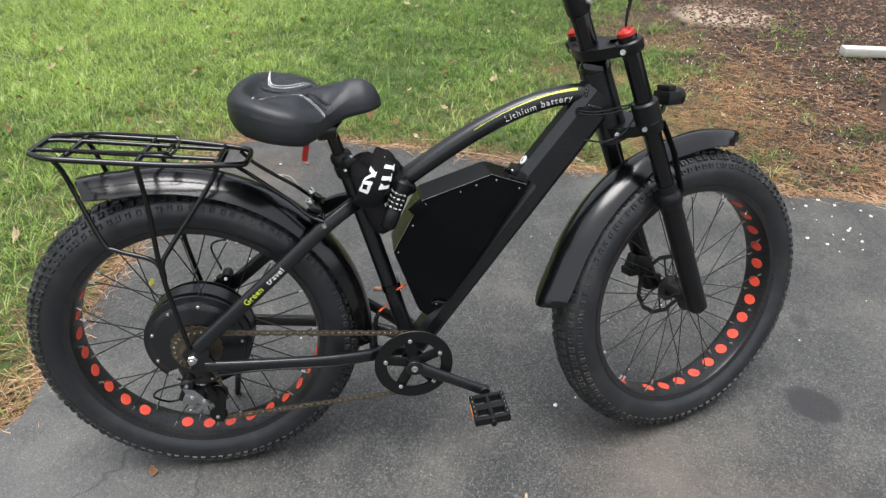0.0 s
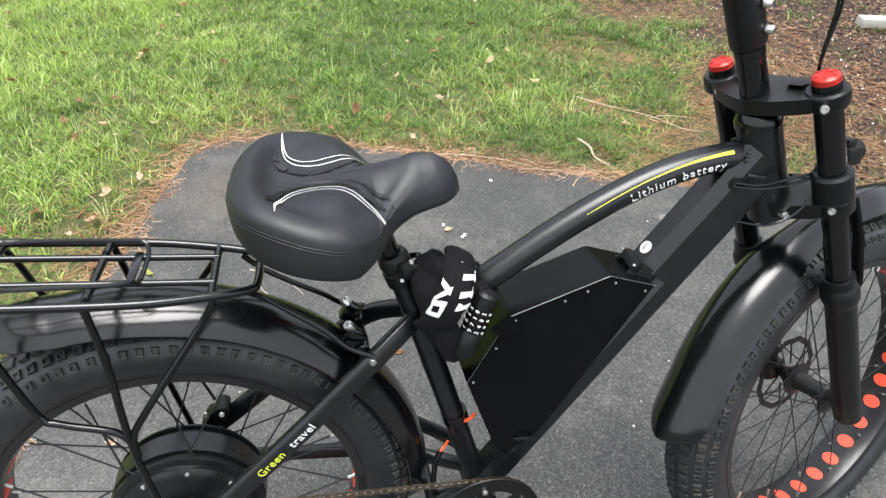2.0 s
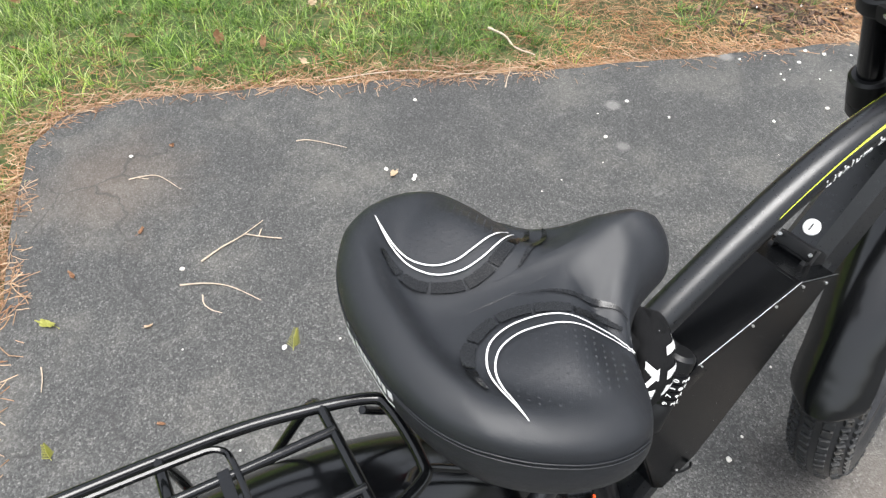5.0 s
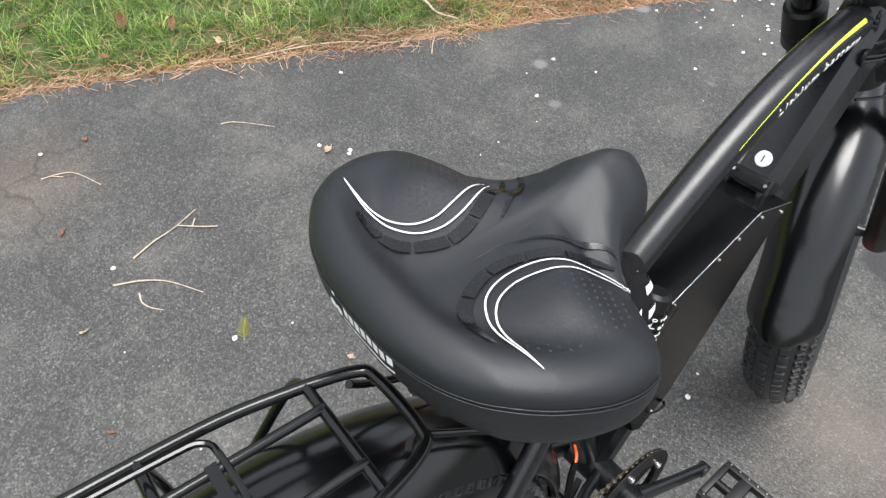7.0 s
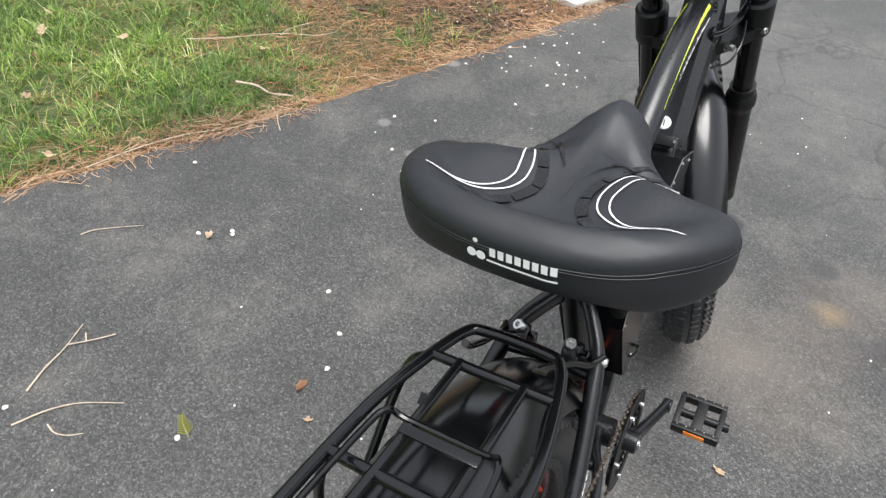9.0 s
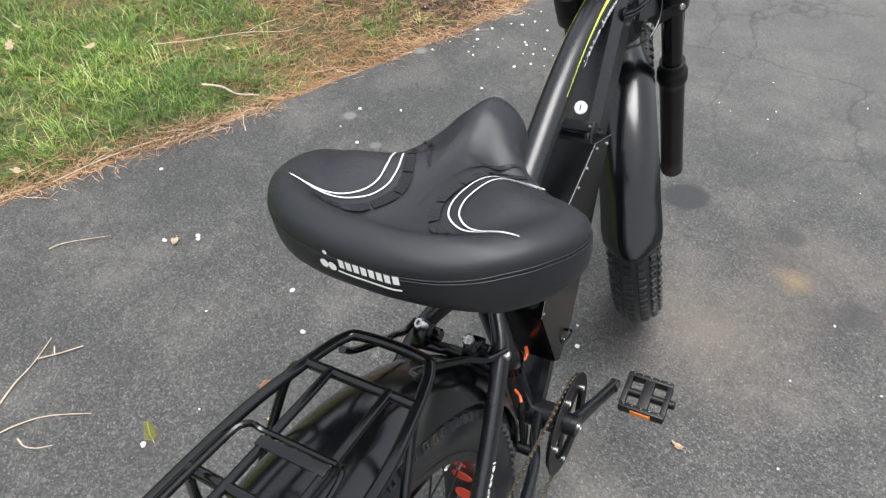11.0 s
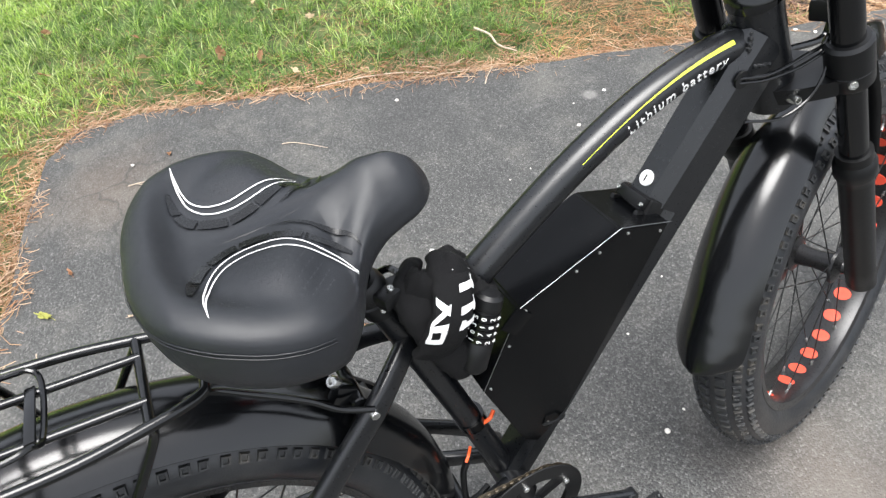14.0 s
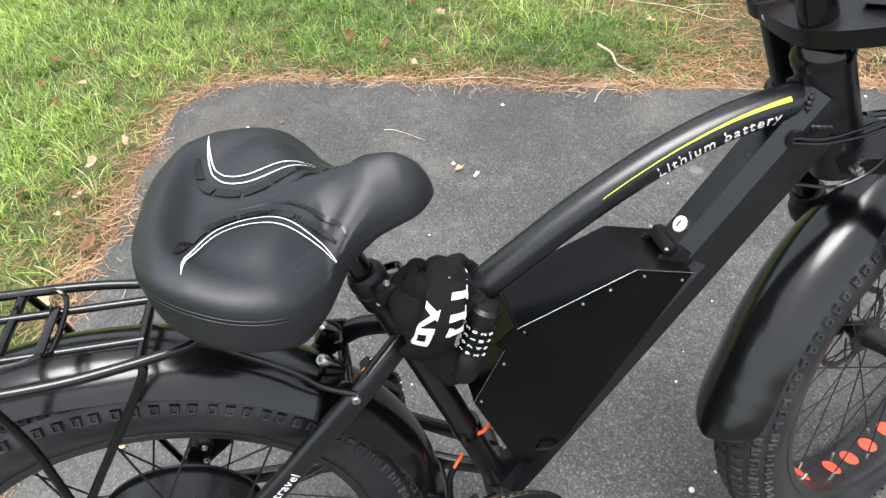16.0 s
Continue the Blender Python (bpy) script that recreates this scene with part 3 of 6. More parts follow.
# seat tube and post
part("seat_tube", tube([(0.481, 0, 0.285), (0.437, 0, 0.455), (0.382, 0, 0.66), (0.364, 0, 0.725)], oval(0.0185, n=20), 5, None), M["frame"], bike)
part("seat_post", rod([(0.364, 0, 0.72), (0.334, 0, 0.82)], 0.0136, 16, 1), M["gloss"], bike)
clamp = bmesh.new()
ax = (Vector((0.334, 0, 0.82)) - Vector((0.364, 0, 0.72))).normalized()
cm = Matrix.Translation((0.3575, 0, 0.745)) @ ax.to_track_quat("Y", "Z").to_matrix().to_4x4()
lathe(clamp, [(0.0135, -0.028), (0.0225, -0.028), (0.0235, -0.006), (0.0215, -0.004), (0.0215, 0.004), (0.0235, 0.006), (0.0225, 0.016), (0.019, 0.022), (0.0135, 0.023)], 24, cm)
block(clamp, (0.026, 0.022, 0.016), Matrix.Translation((0.385, 0.0, 0.737)), 0.003)
clamp_ob = part("seat_clamp", clamp, M["plastic"], bike, "ribbed black seat clamp")
part("clamp_lever", rod([(0.392, -0.016, 0.737), (0.398, 0.0, 0.744), (0.392, 0.026, 0.742), (0.37, 0.034, 0.735)], 0.0045, 8), M["gloss"], clamp_ob)
block(clamp_lug := bmesh.new(), (0.026, 0.022, 0.018), Matrix.Translation((0.370, -0.028, 0.752)) @ Matrix.Rotation(radians(20), 4, "Z"), 0.005)
part("clamp_lug", clamp_lug, M["plastic"], clamp_ob)
bolts("clamp_bolt", [(0.374, -0.028, 0.762)], clamp_ob, (0.2, -0.3, 1), 0.0040, 0.004)
bolts("clamp_bolt", [(0.3614, -0.023, 0.7339)], clamp_ob, (0, -1, 0.3), 0.0034, 0.004)
shell = disc(bmesh.new(), 0.025, -0.056, 0.056, 28, Matrix.Translation((0.482, 0, 0.276)))
part("bottom_bracket", shell, M["frame"], bike)
# stays
flat = oval(0.0085, 0.014, 16, 3.2)
for s in (-1, 1):
    part("chainstay", tube([(0.030, 0.098 * s, 0.333), (0.12, 0.094 * s, 0.324), (0.27, 0.084 * s, 0.311), (0.37, 0.066 * s, 0.302), (0.418, 0.046 * s, 0.296), (0.470, 0.030 * s, 0.284)], flat, 6), M["frame"], bike)
    part("seatstay", tube([(0.022, 0.100 * s, 0.385), (0.10, 0.092 * s, 0.450), (0.20, 0.080 * s, 0.535), (0.275, 0.066 * s, 0.598), (0.318, 0.054 * s, 0.630), (0.352, 0.034 * s, 0.648), (0.382, 0.012 * s, 0.660)], oval(0.0095, 0.0155, 16, 3.0), 6), M["frame"], bike)
    drop = plate(bmesh.new(), [(-0.012, 0.372), (0.0, 0.386), (0.030, 0.402), (0.050, 0.394), (0.040, 0.360), (0.058, 0.338), (0.052, 0.322), (0.020, 0.322), (-0.006, 0.345)], 0.096 * s, 0.103 * s, 0.001)
    part("dropout", drop, M["frame"], bike)
    part("stay_bolt", bolt(bmesh.new(), (0.310, 0.060 * s, 0.632), (0, s, 0), 0.0062, 0.010), M["steel"], bike)
part("stay_bridge", rod([(0.30, -0.058, 0.612), (0.302, 0, 0.616), (0.30, 0.058, 0.612)], 0.008, 12), M["frame"], bike)
part("chainstay_bridge", rod([(0.392, -0.055, 0.30), (0.392, 0.055, 0.30)], 0.009, 12, 1), M["frame"], bike)


# lettering on the tubes
def wrap_words(bm, line, r, tilt, gap=0.0006):
    """Bends flat words, x along a tube's length and y across it, round that tube."""
    lens = [0.0]
    for a, b in zip(line, line[1:]):
        lens.append(lens[-1] + (b - a).length)
    for v in bm.verts:
        s = v.co.x
        i = 0
        while i < len(lens) - 2 and lens[i + 1] < s:
            i += 1
        f = (s - lens[i]) / (lens[i + 1] - lens[i])
        c = line[i].lerp(line[i + 1], f)
        t = (line[i + 1] - line[i]).normalized()
        n = Vector((-t.z, 0, t.x))
        a = tilt + v.co.y / r
        v.co = c + (Vector((0, -1, 0)) * math.cos(a) + n * math.sin(a)) * (r + gap + v.co.z)
    return bm


words = lettering("Lithium battery", 0.0194, Matrix.Translation((0.424, 0, 0)), 1.20)
part("lettering", wrap_words(words, top_line, 0.0208, radians(-8)), M["white"], bike, "white words Lithium battery on the top tube", smooth=False)
for side in (-1, 1):
    dart = bmesh.new()
    top_e, low_e = [], []
    for i in range(25):
        f = i / 24
        x = 0.286 + 0.224 * f
        half = 0.0004 + 0.0024 * f ** 2.2
        mid = 0.0095 + 0.0050 * f ** 0.9
        top_e.append(dart.verts.new((x, mid + half, 0)))
        low_e.append(dart.verts.new((x, mid - half, 0)))
    for i in range(24):
        dart.faces.new((top_e[i], low_e[i], low_e[i + 1], top_e[i + 1]))
    wrap_words(dart, top_line, 0.0208, 0.0)
    if side == 1:
        moved(dart, Matrix.Diagonal((1, -1, 1, 1)))
    part("stripe", dart, M["yellow"], bike, "lime yellow dart along the top tube", smooth=False)


def stay_pose(x):
    f = (x - 0.10) / 0.10
    y = -(0.092 - 0.012 * f) - 0.0104
    z = 0.450 + 0.085 * f
    ex = Vector((0.10, 0.012, 0.085)).normalized()
    ez = Vector((0.12, -1, 0)).normalized()
    ey = ez.cross(ex).normalized()
    return Matrix(((ex.x, ey.x, ez.x, x), (ex.y, ey.y, ez.y, y), (ex.z, ey.z, ez.z, z), (0, 0, 0, 1)))


part("lettering", lettering("Green", 0.0185, stay_pose(0.153), 1.08), M["yellow"], bike, "lime word Green on the seatstay", smooth=False)
part("lettering", lettering("travel", 0.0185, stay_pose(0.201), 1.08), M["white"], bike, "white word travel on the seatstay", smooth=False)

# fork, steered with the front wheel


def fork_at(z, y=0.0):
    s = (z - HEAD.z) / STEER_AXIS.z
    p = HEAD + STEER_AXIS * s
    return Vector((p.x + 0.035, y, z))


for s in (-1, 1):
    y = 0.083 * s
    part("stanchion", moved(rod([fork_at(0.981, y), fork_at(0.60, y)], 0.0185, 20, 1), STEER), M["gloss"], bike, "gloss black fork stanchion")
    leg = sweep(bmesh.new(), [fork_at(0.655, y), fork_at(0.645, y), fork_at(0.628, y), fork_at(0.622, y), fork_at(0.61, y), fork_at(0.40, y), fork_at(0.352, y), fork_at(0.342, y)], oval(0.0255, n=22), [0.86, 1.1, 1.12, 0.96, 0.92, 0.9, 0.92, 0.6])
    lower = part("fork_leg", moved(leg, STEER), M["fork"], bike, "matt black lower fork leg")
    part("dust_seal", moved(sweep(bmesh.new(), [fork_at(0.668, y), fork_at(0.652, y)], oval(0.0235, n=20)), STEER), M["plastic"], lower)
    drop = block(bmesh.new(), (0.030, 0.016, 0.040), Matrix.Translation((1.148, 0.074 * s, 0.360)), 0.006)
    part("fork_dropout", moved(drop, STEER), M["fork"], lower)
    cap = bmesh.new()
    top = fork_at(0.984, y)
    cmx = Matrix.Translation(top) @ STEER_AXIS.to_track_quat("Y", "Z").to_matrix().to_4x4()
    lathe(cap, [(0.0005, 0.006), (0.007, 0.006), (0.008, 0.0075), (0.0135, 0.0072), (0.0172, 0.004), (0.0178, -0.003), (0.0005, -0.003)], 26, cmx)
    for k in range(6):
        a = 2 * math.pi * k / 6
        block(cap, (0.004, 0.0016, 0.002), cmx @ Matrix.Rotation(a, 4, "Y") @ Matrix.Translation((0.0118, 0.0076, 0)), 0)
    part("fork_cap", moved(cap, STEER), M["cap"], bike, "red anodised fork cap")
    collar = sweep(bmesh.new(), [fork_at(0.852, y), fork_at(0.848, y), fork_at(0.812, y), fork_at(0.808, y)], oval(0.0275, n=24), [0.86, 1.0, 1.0, 0.86])
    part("fork_collar", moved(collar, STEER), M["fork"], bike)
    guard = sweep(bmesh.new(), [fork_at(0.81, y + 0.012 * s) + Vector((0.024, 0, 0)), fork_at(0.74, y + 0.012 * s) + Vector((0.034, 0, 0)), fork_at(0.66, y + 0.010 * s) + Vector((0.030, 0, 0)), fork_at(0.63, y + 0.006 * s) + Vector((0.020, 0, 0))], oval(0.010, 0.003, 10))
    part("fork_guard", moved(guard, STEER), M["plastic"], bike)
    bolts("pinch_bolt", [fork_at(0.956, y - 0.014) + Vector((-0.026, 0, -0.006)), fork_at(0.800, y - 0.010) + Vector((-0.020, 0, -0.004))], bike, (-0.8, -0.6, 0), 0.0060, 0.009, STEER)


def crown(z, thick, eye, setback):
    """A fork yoke: two eyes joined by an arched plate with cut-outs."""
    bm = bmesh.new()
    c = fork_at(z)
    base = Matrix.Translation(c) @ Matrix.Rotation(-math.atan2(-STEER_AXIS.x, STEER_AXIS.z), 4, "Y")
    out = []
    for i in range(33):
        f = i / 32 * 2 - 1
        out.append((0.026 - 0.010 * (1 - abs(f) ** 2), 0.083 * f))
    for i in range(33):
        f = 1 - i / 32 * 2
        out.append((-0.026 - setback * (1 - abs(f) ** 1.6), 0.083 * f))
    a = [bm.verts.new((x, y, -thick / 2)) for x, y in out]
    b = [bm.verts.new((x, y, thick / 2)) for x, y in out]
    k = len(out)
    fs = [bm.faces.new(a), bm.faces.new(b[::-1])] + [bm.faces.new((a[i], b[i], b[(i + 1) % k], a[(i + 1) % k])) for i in range(k)]
    bmesh.ops.bevel(bm, geom=list({e for f in fs[:2] for e in f.edges}), offset=0.003, segments=2, affect="EDGES")
    for s in (-1, 1):
        lathe(bm, [(0.017, -thick / 2), (eye - 0.002, -thick / 2), (eye, -thick / 2 + 0.003), (eye, thick / 2 - 0.001), (eye - 0.003, thick / 2 + 0.002), (0.017, thick / 2 + 0.002)], 26, Matrix.Translation((0, 0.083 * s, 0)) @ Matrix.Rotation(radians(90), 4, "X"))
    return moved(moved(bm, base), STEER)


top_crown = part("top_crown", crown(0.960, 0.022, 0.0275, 0.030), M["fork"], bike, "arched matt black top yoke")
# thin black ovals laid on the solid yoke imitate its shaded openings
dark_ovals = bmesh.new()
for s in (-1, 1):
    sweep(dark_ovals, [fork_at(0.9715, 0.030 * s), fork_at(0.9725, 0.056 * s)], oval(0.012, 0.001, 12), ref=(1, 0, 0))
part("yoke_opening_patch", moved(dark_ovals, STEER), M["plastic"], top_crown, "flat black oval standing in for the shaded yoke opening")
part("lower_crown", crown(0.800, 0.024, 0.0270, 0.034), M["fork"], bike, "matt black lower yoke")
stack = bmesh.new()
am = Matrix.Translation(HEAD) @ STEER_AXIS.to_track_quat("Y", "Z").to_matrix().to_4x4()
lathe(stack, [(0.02, -0.006), (0.0325, -0.006), (0.0325, 0.003), (0.029, 0.010), (0.022, 0.016), (0.0195, 0.018), (0.0195, 0.024), (0.0185, 0.025), (0.0195, 0.026), (0.0195, 0.034), (0.0185, 0.035), (0.0195, 0.036), (0.0195, 0.100), (0.0205, 0.101), (0.0205, 0.110), (0.019, 0.111), (0.019, 0.114)], 28, am)
part("headset", moved(stack, STEER), M["gloss"], bike, "gloss black headset cup and spacers")
stem = bmesh.new()
sweep(stem, [HEAD + STEER_AXIS * 0.112, HEAD + STEER_AXIS * 0.118, HEAD + STEER_AXIS * 0.17, HEAD + STEER_AXIS * 0.205], oval(0.0225, 0.0225, 20, 2.6), [0.92, 1.0, 1.02, 1.06])
block(stem, (0.058, 0.048, 0.060), Matrix.Translation(HEAD + STEER_AXIS * 0.225 + Vector((0.004, 0, 0))) @ Matrix.Rotation(radians(-14), 4, "Y"), 0.010)
stem_ob = part("stem", moved(stem, STEER), M["fork"], bike, "tall folding handlebar stem")
bolts("stem_bolt", [HEAD + STEER_AXIS * 0.170 + Vector((0.010, -0.024, 0)), HEAD + STEER_AXIS * 0.135 + Vector((0.010, -0.022, 0))], stem_ob, (0.2, -1, 0), 0.006, 0.011, STEER)
# cables into the down tube
for k in range(2):
    d = 0.006 * (k - 0.5)
    pts = [Vector((0.846, -0.028, 0.833 + d)), Vector((0.88, -0.042, 0.832 + d)), Vector((0.925, -0.052 + d, 0.842 + d)), Vector((0.955, -0.055 + d, 0.86)), Vector((0.945, -0.045 + d, 0.93)), Vector((0.925, -0.040, 1.00)), Vector((0.93 + d, -0.040, 1.08)), Vector((0.915 + d, -0.036, 1.17))]
    part("cable", rod(pts, 0.0022, 8, 7), M["gloss"], bike, "thin black control cable")
part("cable", rod([(0.86, -0.034, 0.775), (0.90, -0.055, 0.775), (0.94, -0.062, 0.80), (0.962, -0.055, 0.85), (0.955, -0.045, 0.92)], 0.002, 8, 7), M["gloss"], bike)
part("cable_port", disc(bmesh.new(), 0.011, -0.0285, -0.0315, 18, Matrix.Translation((0.850, 0, 0.834)), 0.005), M["plastic"], bike, "oval rubber cable port")
# front light on the lower yoke
lamp = bmesh.new()
lc = Vector((1.062, -0.02, 0.842))
block(lamp, (0.036, 0.052, 0.030), Matrix.Translation(lc), 0.006)
block(lamp, (0.020, 0.040, 0.014), Matrix.Translation(lc + Vector((-0.004, 0, 0.02))), 0.004)
lathe(lamp, [(0.0005, -0.014), (0.016, -0.014), (0.019, 0.016), (0.017, 0.018), (0.0005, 0.015)], 20, Matrix.Translation(lc + Vector((0.018, 0, 0))) @ Matrix.Rotation(radians(-90), 4, "Z"))
lamp_ob = part("headlight", moved(lamp, STEER), M["plastic"], bike, "small black front lamp on a bracket")
part("lamp_bracket", moved(rod([lc + Vector((-0.006, 0, -0.014)), lc + Vector((-0.02, 0.004, -0.035)), fork_at(0.815) + Vector((0.02, 0, 0))], 0.005, 8), STEER), M["gloss"], lamp_ob, "black lamp bracket")
br = bmesh.new()
bolt(br, fork_at(0.79, -0.035) + Vector((-0.05, 0, -0.01)), (-0.5, -0.8, 0.1), 0.006, 0.016)
bolt(br, fork_at(0.775, -0.010) + Vector((-0.04, 0, 0.0)), (-0.6, -0.3, 0.6), 0.007, 0.012)
part("fender_bolt", moved(br, STEER), M["steel"], bike, "bright fender bolts under the yoke")
cal = bmesh.new()
block(cal, (0.060, 0.030, 0.040), STEER @ Matrix.Translation((1.085, 0.068, 0.425)) @ Matrix.Rotation(radians(20), 4, "Y"), 0.006)
block(cal, (0.030, 0.038, 0.020), STEER @ Matrix.Translation((1.06, 0.066, 0.41)), 0.004)
part("brake_caliper", cal, M["plastic"], bike)


def fender(m, radius, stops, half):
    """A curved mudguard: a rounded channel carried round the wheel; stops are (angle, extra radius, width)."""
    bm = bmesh.new()
    rows = []
    n = 72
    for i in range(n + 1):
        f = i / n * (len(stops) - 1)
        k = min(int(f), len(stops) - 2)
        f -= k
        a, e, w = (stops[k][j] * (1 - f) + stops[k + 1][j] * f for j in range(3))
        a = radians(a)
        row_o, row_i = [], []
        for j in range(15):
            q = -1 + 2 * j / 14
            y = half * w * q
            drop = 0.034 * abs(q) ** 2.6
            r = radius + e - drop
            for row, rr in ((row_o, r), (row_i, r - 0.0028)):
                row.append(bm.verts.new((rr * math.cos(a), y * (1 if row is row_o else 0.97), rr * math.sin(a))))
        rows.append(row_o + row_i[::-1])
    for a, b in zip(rows, rows[1:]):
        k = len(a)
        for j in range(k):
            bm.faces.new((a[j], a[(j + 1) % k], b[(j + 1) % k], b[j]))
    bm.faces.new(rows[0])
    bm.faces.new(rows[-1])
    return moved(bm, m)


part("rear_fender", fender(REAR, 0.385, [(-8, 0.004, 0.62), (10, 0.0, 0.9), (35, 0.0, 1.0), (60, 0.004, 1.0), (85, 0.010, 1.0), (104, 0.020, 0.98), (111, 0.032, 0.94), (114, 0.038, 0.80), (115, 0.040, 0.5)], 0.060), M["fender"], bike, "glossy black plastic rear mudguard")
part("front_fender", fender(FRONT, 0.392, [(70, 0.019, 0.28), (73, 0.018, 0.48), (78, 0.015, 0.66), (86, 0.011, 0.78), (97, 0.004, 0.66), (110, 0.004, 0.66), (122, 0.004, 0.95), (146, 0.004, 1.0), (158, 0.006, 1.0), (163, 0.010, 1.02), (166, 0.014, 1.02), (168.4, 0.018, 0.98), (170.2, 0.021, 0.88), (171.3, 0.023, 0.72), (171.9, 0.0235, 0.45)], 0.054), M["fender"], bike, "glossy black plastic front mudguard with flared tail")

# cranks and chain
C = Vector((0.482, 0, 0.276))
ring = bmesh.new()
teeth = []
for i in range(88):
    a = 2 * math.pi * i / 88
    r = 0.0810 + (0.002 if i % 2 else -0.002)
    teeth.append((r, a))
inner = 0.066
vo = [[ring.verts.new((C.x + r * math.cos(a), y, C.z + r * math.sin(a))) for r, a in teeth] for y in (-0.072, -0.0745)]
vi = [[ring.verts.new((C.x + inner * math.cos(a), y, C.z + inner * math.sin(a))) for r, a in teeth] for y in (-0.072, -0.0745)]
for k in range(88):
    j = (k + 1) % 88
    ring.faces.new((vo[0][k], vo[0][j], vo[1][j], vo[1][k]))
    ring.faces.new((vi[0][k], vi[1][k], vi[1][j], vi[0][j]))
    for y in (0, 1):
        ring.faces.new((vo[y][k], vi[y][k], vi[y][j], vo[y][j]))
lathe(ring, [(0.062, -0.0785), (0.089, -0.0785), (0.0905, -0.080), (0.0895, -0.0815), (0.062, -0.0815)], 72, Matrix.Translation((C.x, 0, C.z)), True)
for i in range(5):
    a = 2 * math.pi * i / 5 + 0.42
    sweep(ring, [C + Vector((0.012 * math.cos(a), -0.073, 0.012 * math.sin(a))), C + Vector((0.066 * math.cos(a), -0.074, 0.066 * math.sin(a)))], oval(0.0028, 0.013, 10, 3))
chainring = part("chainring", ring, M["plastic"], bike, "black chainring with five-arm spider", smooth=False)
five = [2 * math.pi * i / 5 + 0.42 for i in range(5)]
bolts("chainring_bolt", [C + Vector((0.066 * math.cos(a), -0.0815, 0.066 * math.sin(a))) for a in five], chainring, r=0.0052, h=0.005)
for s, tip, pitch in ((-1, Vector((0.642, -0.112, 0.207)), -6), (1, Vector((0.332, 0.112, 0.378)), 54)):
    hubp = Vector((C.x, 0.086 * s, C.z))
    mid = hubp.lerp(tip, 0.25)
    arm = sweep(bmesh.new(), [hubp, mid, hubp.lerp(tip, 0.6), tip], oval(0.0075, 0.0135, 14, 3), [1.25, 1.05, 0.95, 1.0])
    disc(arm, 0.019, 0.070 * s, 0.098 * s, 22, Matrix.Translation((C.x, 0, C.z)))
    disc(arm, 0.0125, 0.103 * s, 0.120 * s, 16, Matrix.Translation((tip.x, 0, tip.z)))
    crank = part("crank", arm, M["frame"], bike, "satin black crank arm")
    part("crank_bolt", bolt(bmesh.new(), (C.x, 0.098 * s, C.z), (0, s, 0), 0.008, 0.004), M["steel"], crank)
    tilt = Matrix.Translation((tip.x, 0.172 * s, tip.z - 0.003)) @ Matrix.Rotation(radians(pitch), 4, "Y") @ Matrix.Diagonal((0.84, 0.88, 1, 1))
    ped = bmesh.new()
    for sx in (-1, 1):
        block(ped, (0.012, 0.094, 0.020), tilt @ Matrix.Translation((0.042 * sx, 0, 0)), 0.002)
    for sy in (-1, 0, 1):
        block(ped, (0.084, 0.012 if sy else 0.022, 0.018), tilt @ Matrix.Translation((0, 0.042 * sy, 0)), 0.002)
    disc(ped, 0.009, -0.060, 0.046, 14, tilt)
    pedal = part("pedal", ped, M["plastic"], bike, "flat black platform pedal with pins")
    pins = bmesh.new()
    for sx in (-1, 1):
        for k in range(5):
            for z in (-1, 1):
                disc(pins, 0.0016, 0, 0.004, 6, tilt @ Matrix.Translation((0.042 * sx, -0.036 + 0.018 * k, 0.010 * z)) @ Matrix.Rotation(radians(90 * z), 4, "X"))
    tagged(part("pin_set", pins, M["steel"], pedal, "small steel grip studs"), kind="stuff")
    for sx in (-1,) if s < 0 else (-1, 1):
        part("pedal_reflector", block(bmesh.new(), (0.002, 0.042, 0.012), tilt @ Matrix.Translation((0.0485 * sx, 0, -0.002)), 0.0005), M["amber"], pedal, "amber pedal reflector")
# chain links
CH_Y = -0.0735
sp = Vector((0.010, 0, 0.360))


def chain_line():
    top = [Vector((0.022, CH_Y, 0.404)), Vector((0.482 + 0.004, CH_Y, 0.276 + 0.081))]
    arc = [Vector((C.x + 0.081 * math.cos(a), CH_Y, C.z + 0.081 * math.sin(a))) for a in [radians(88 - 12 * i) for i in range(15)]]
    low = [Vector((0.462, CH_Y, 0.197)), Vector((0.049, CH_Y, 0.172))]
    cage = [Vector((0.029, CH_Y, 0.180)), Vector((0.032, CH_Y, 0.200)), Vector((0.052, CH_Y, 0.230)), Vector((0.046, CH_Y, 0.270)), Vector((0.036, CH_Y, 0.315))]
    back = [Vector((sp.x + 0.045 * math.cos(a), CH_Y, sp.z + 0.045 * math.sin(a))) for a in [radians(-60 - 15 * i) for i in range(13)]]
    return top + arc + low + cage + back + [top[0]]


links = bmesh.new()
line = chain_line()
left_over, step, k = 0.0, 0.0127, 0
for a, b in zip(line, line[1:]):
    d = b - a
    pos = left_over
    while pos < d.length:
        p = a + d * (pos / d.length)
        q = d.normalized()
        m = Matrix.Translation(p) @ q.to_track_quat("X", "Y").to_matrix().to_4x4()
        w = 0.0042 if k % 2 else 0.0028
        for s in (-1, 1):
            sweep(links, [m @ Vector((-0.0092, s * w, 0)), m @ Vector((-0.004, s * w, 0)), m @ Vector((0, s * w, 0)), m @ Vector((0.004, s * w, 0)), m @ Vector((0.0092, s * w, 0))], oval(0.0006, 0.0040, 6), [0.6, 1.0, 0.72, 1.0, 0.6])
        disc(links, 0.0034, -0.0028, 0.0028, 8, m @ Matrix.Translation((0.0063, 0, 0)))
        pos += step
        k += 1
    left_over = pos - d.length
part("chain", links, M["chain"], bike, "grimy steel roller chain")
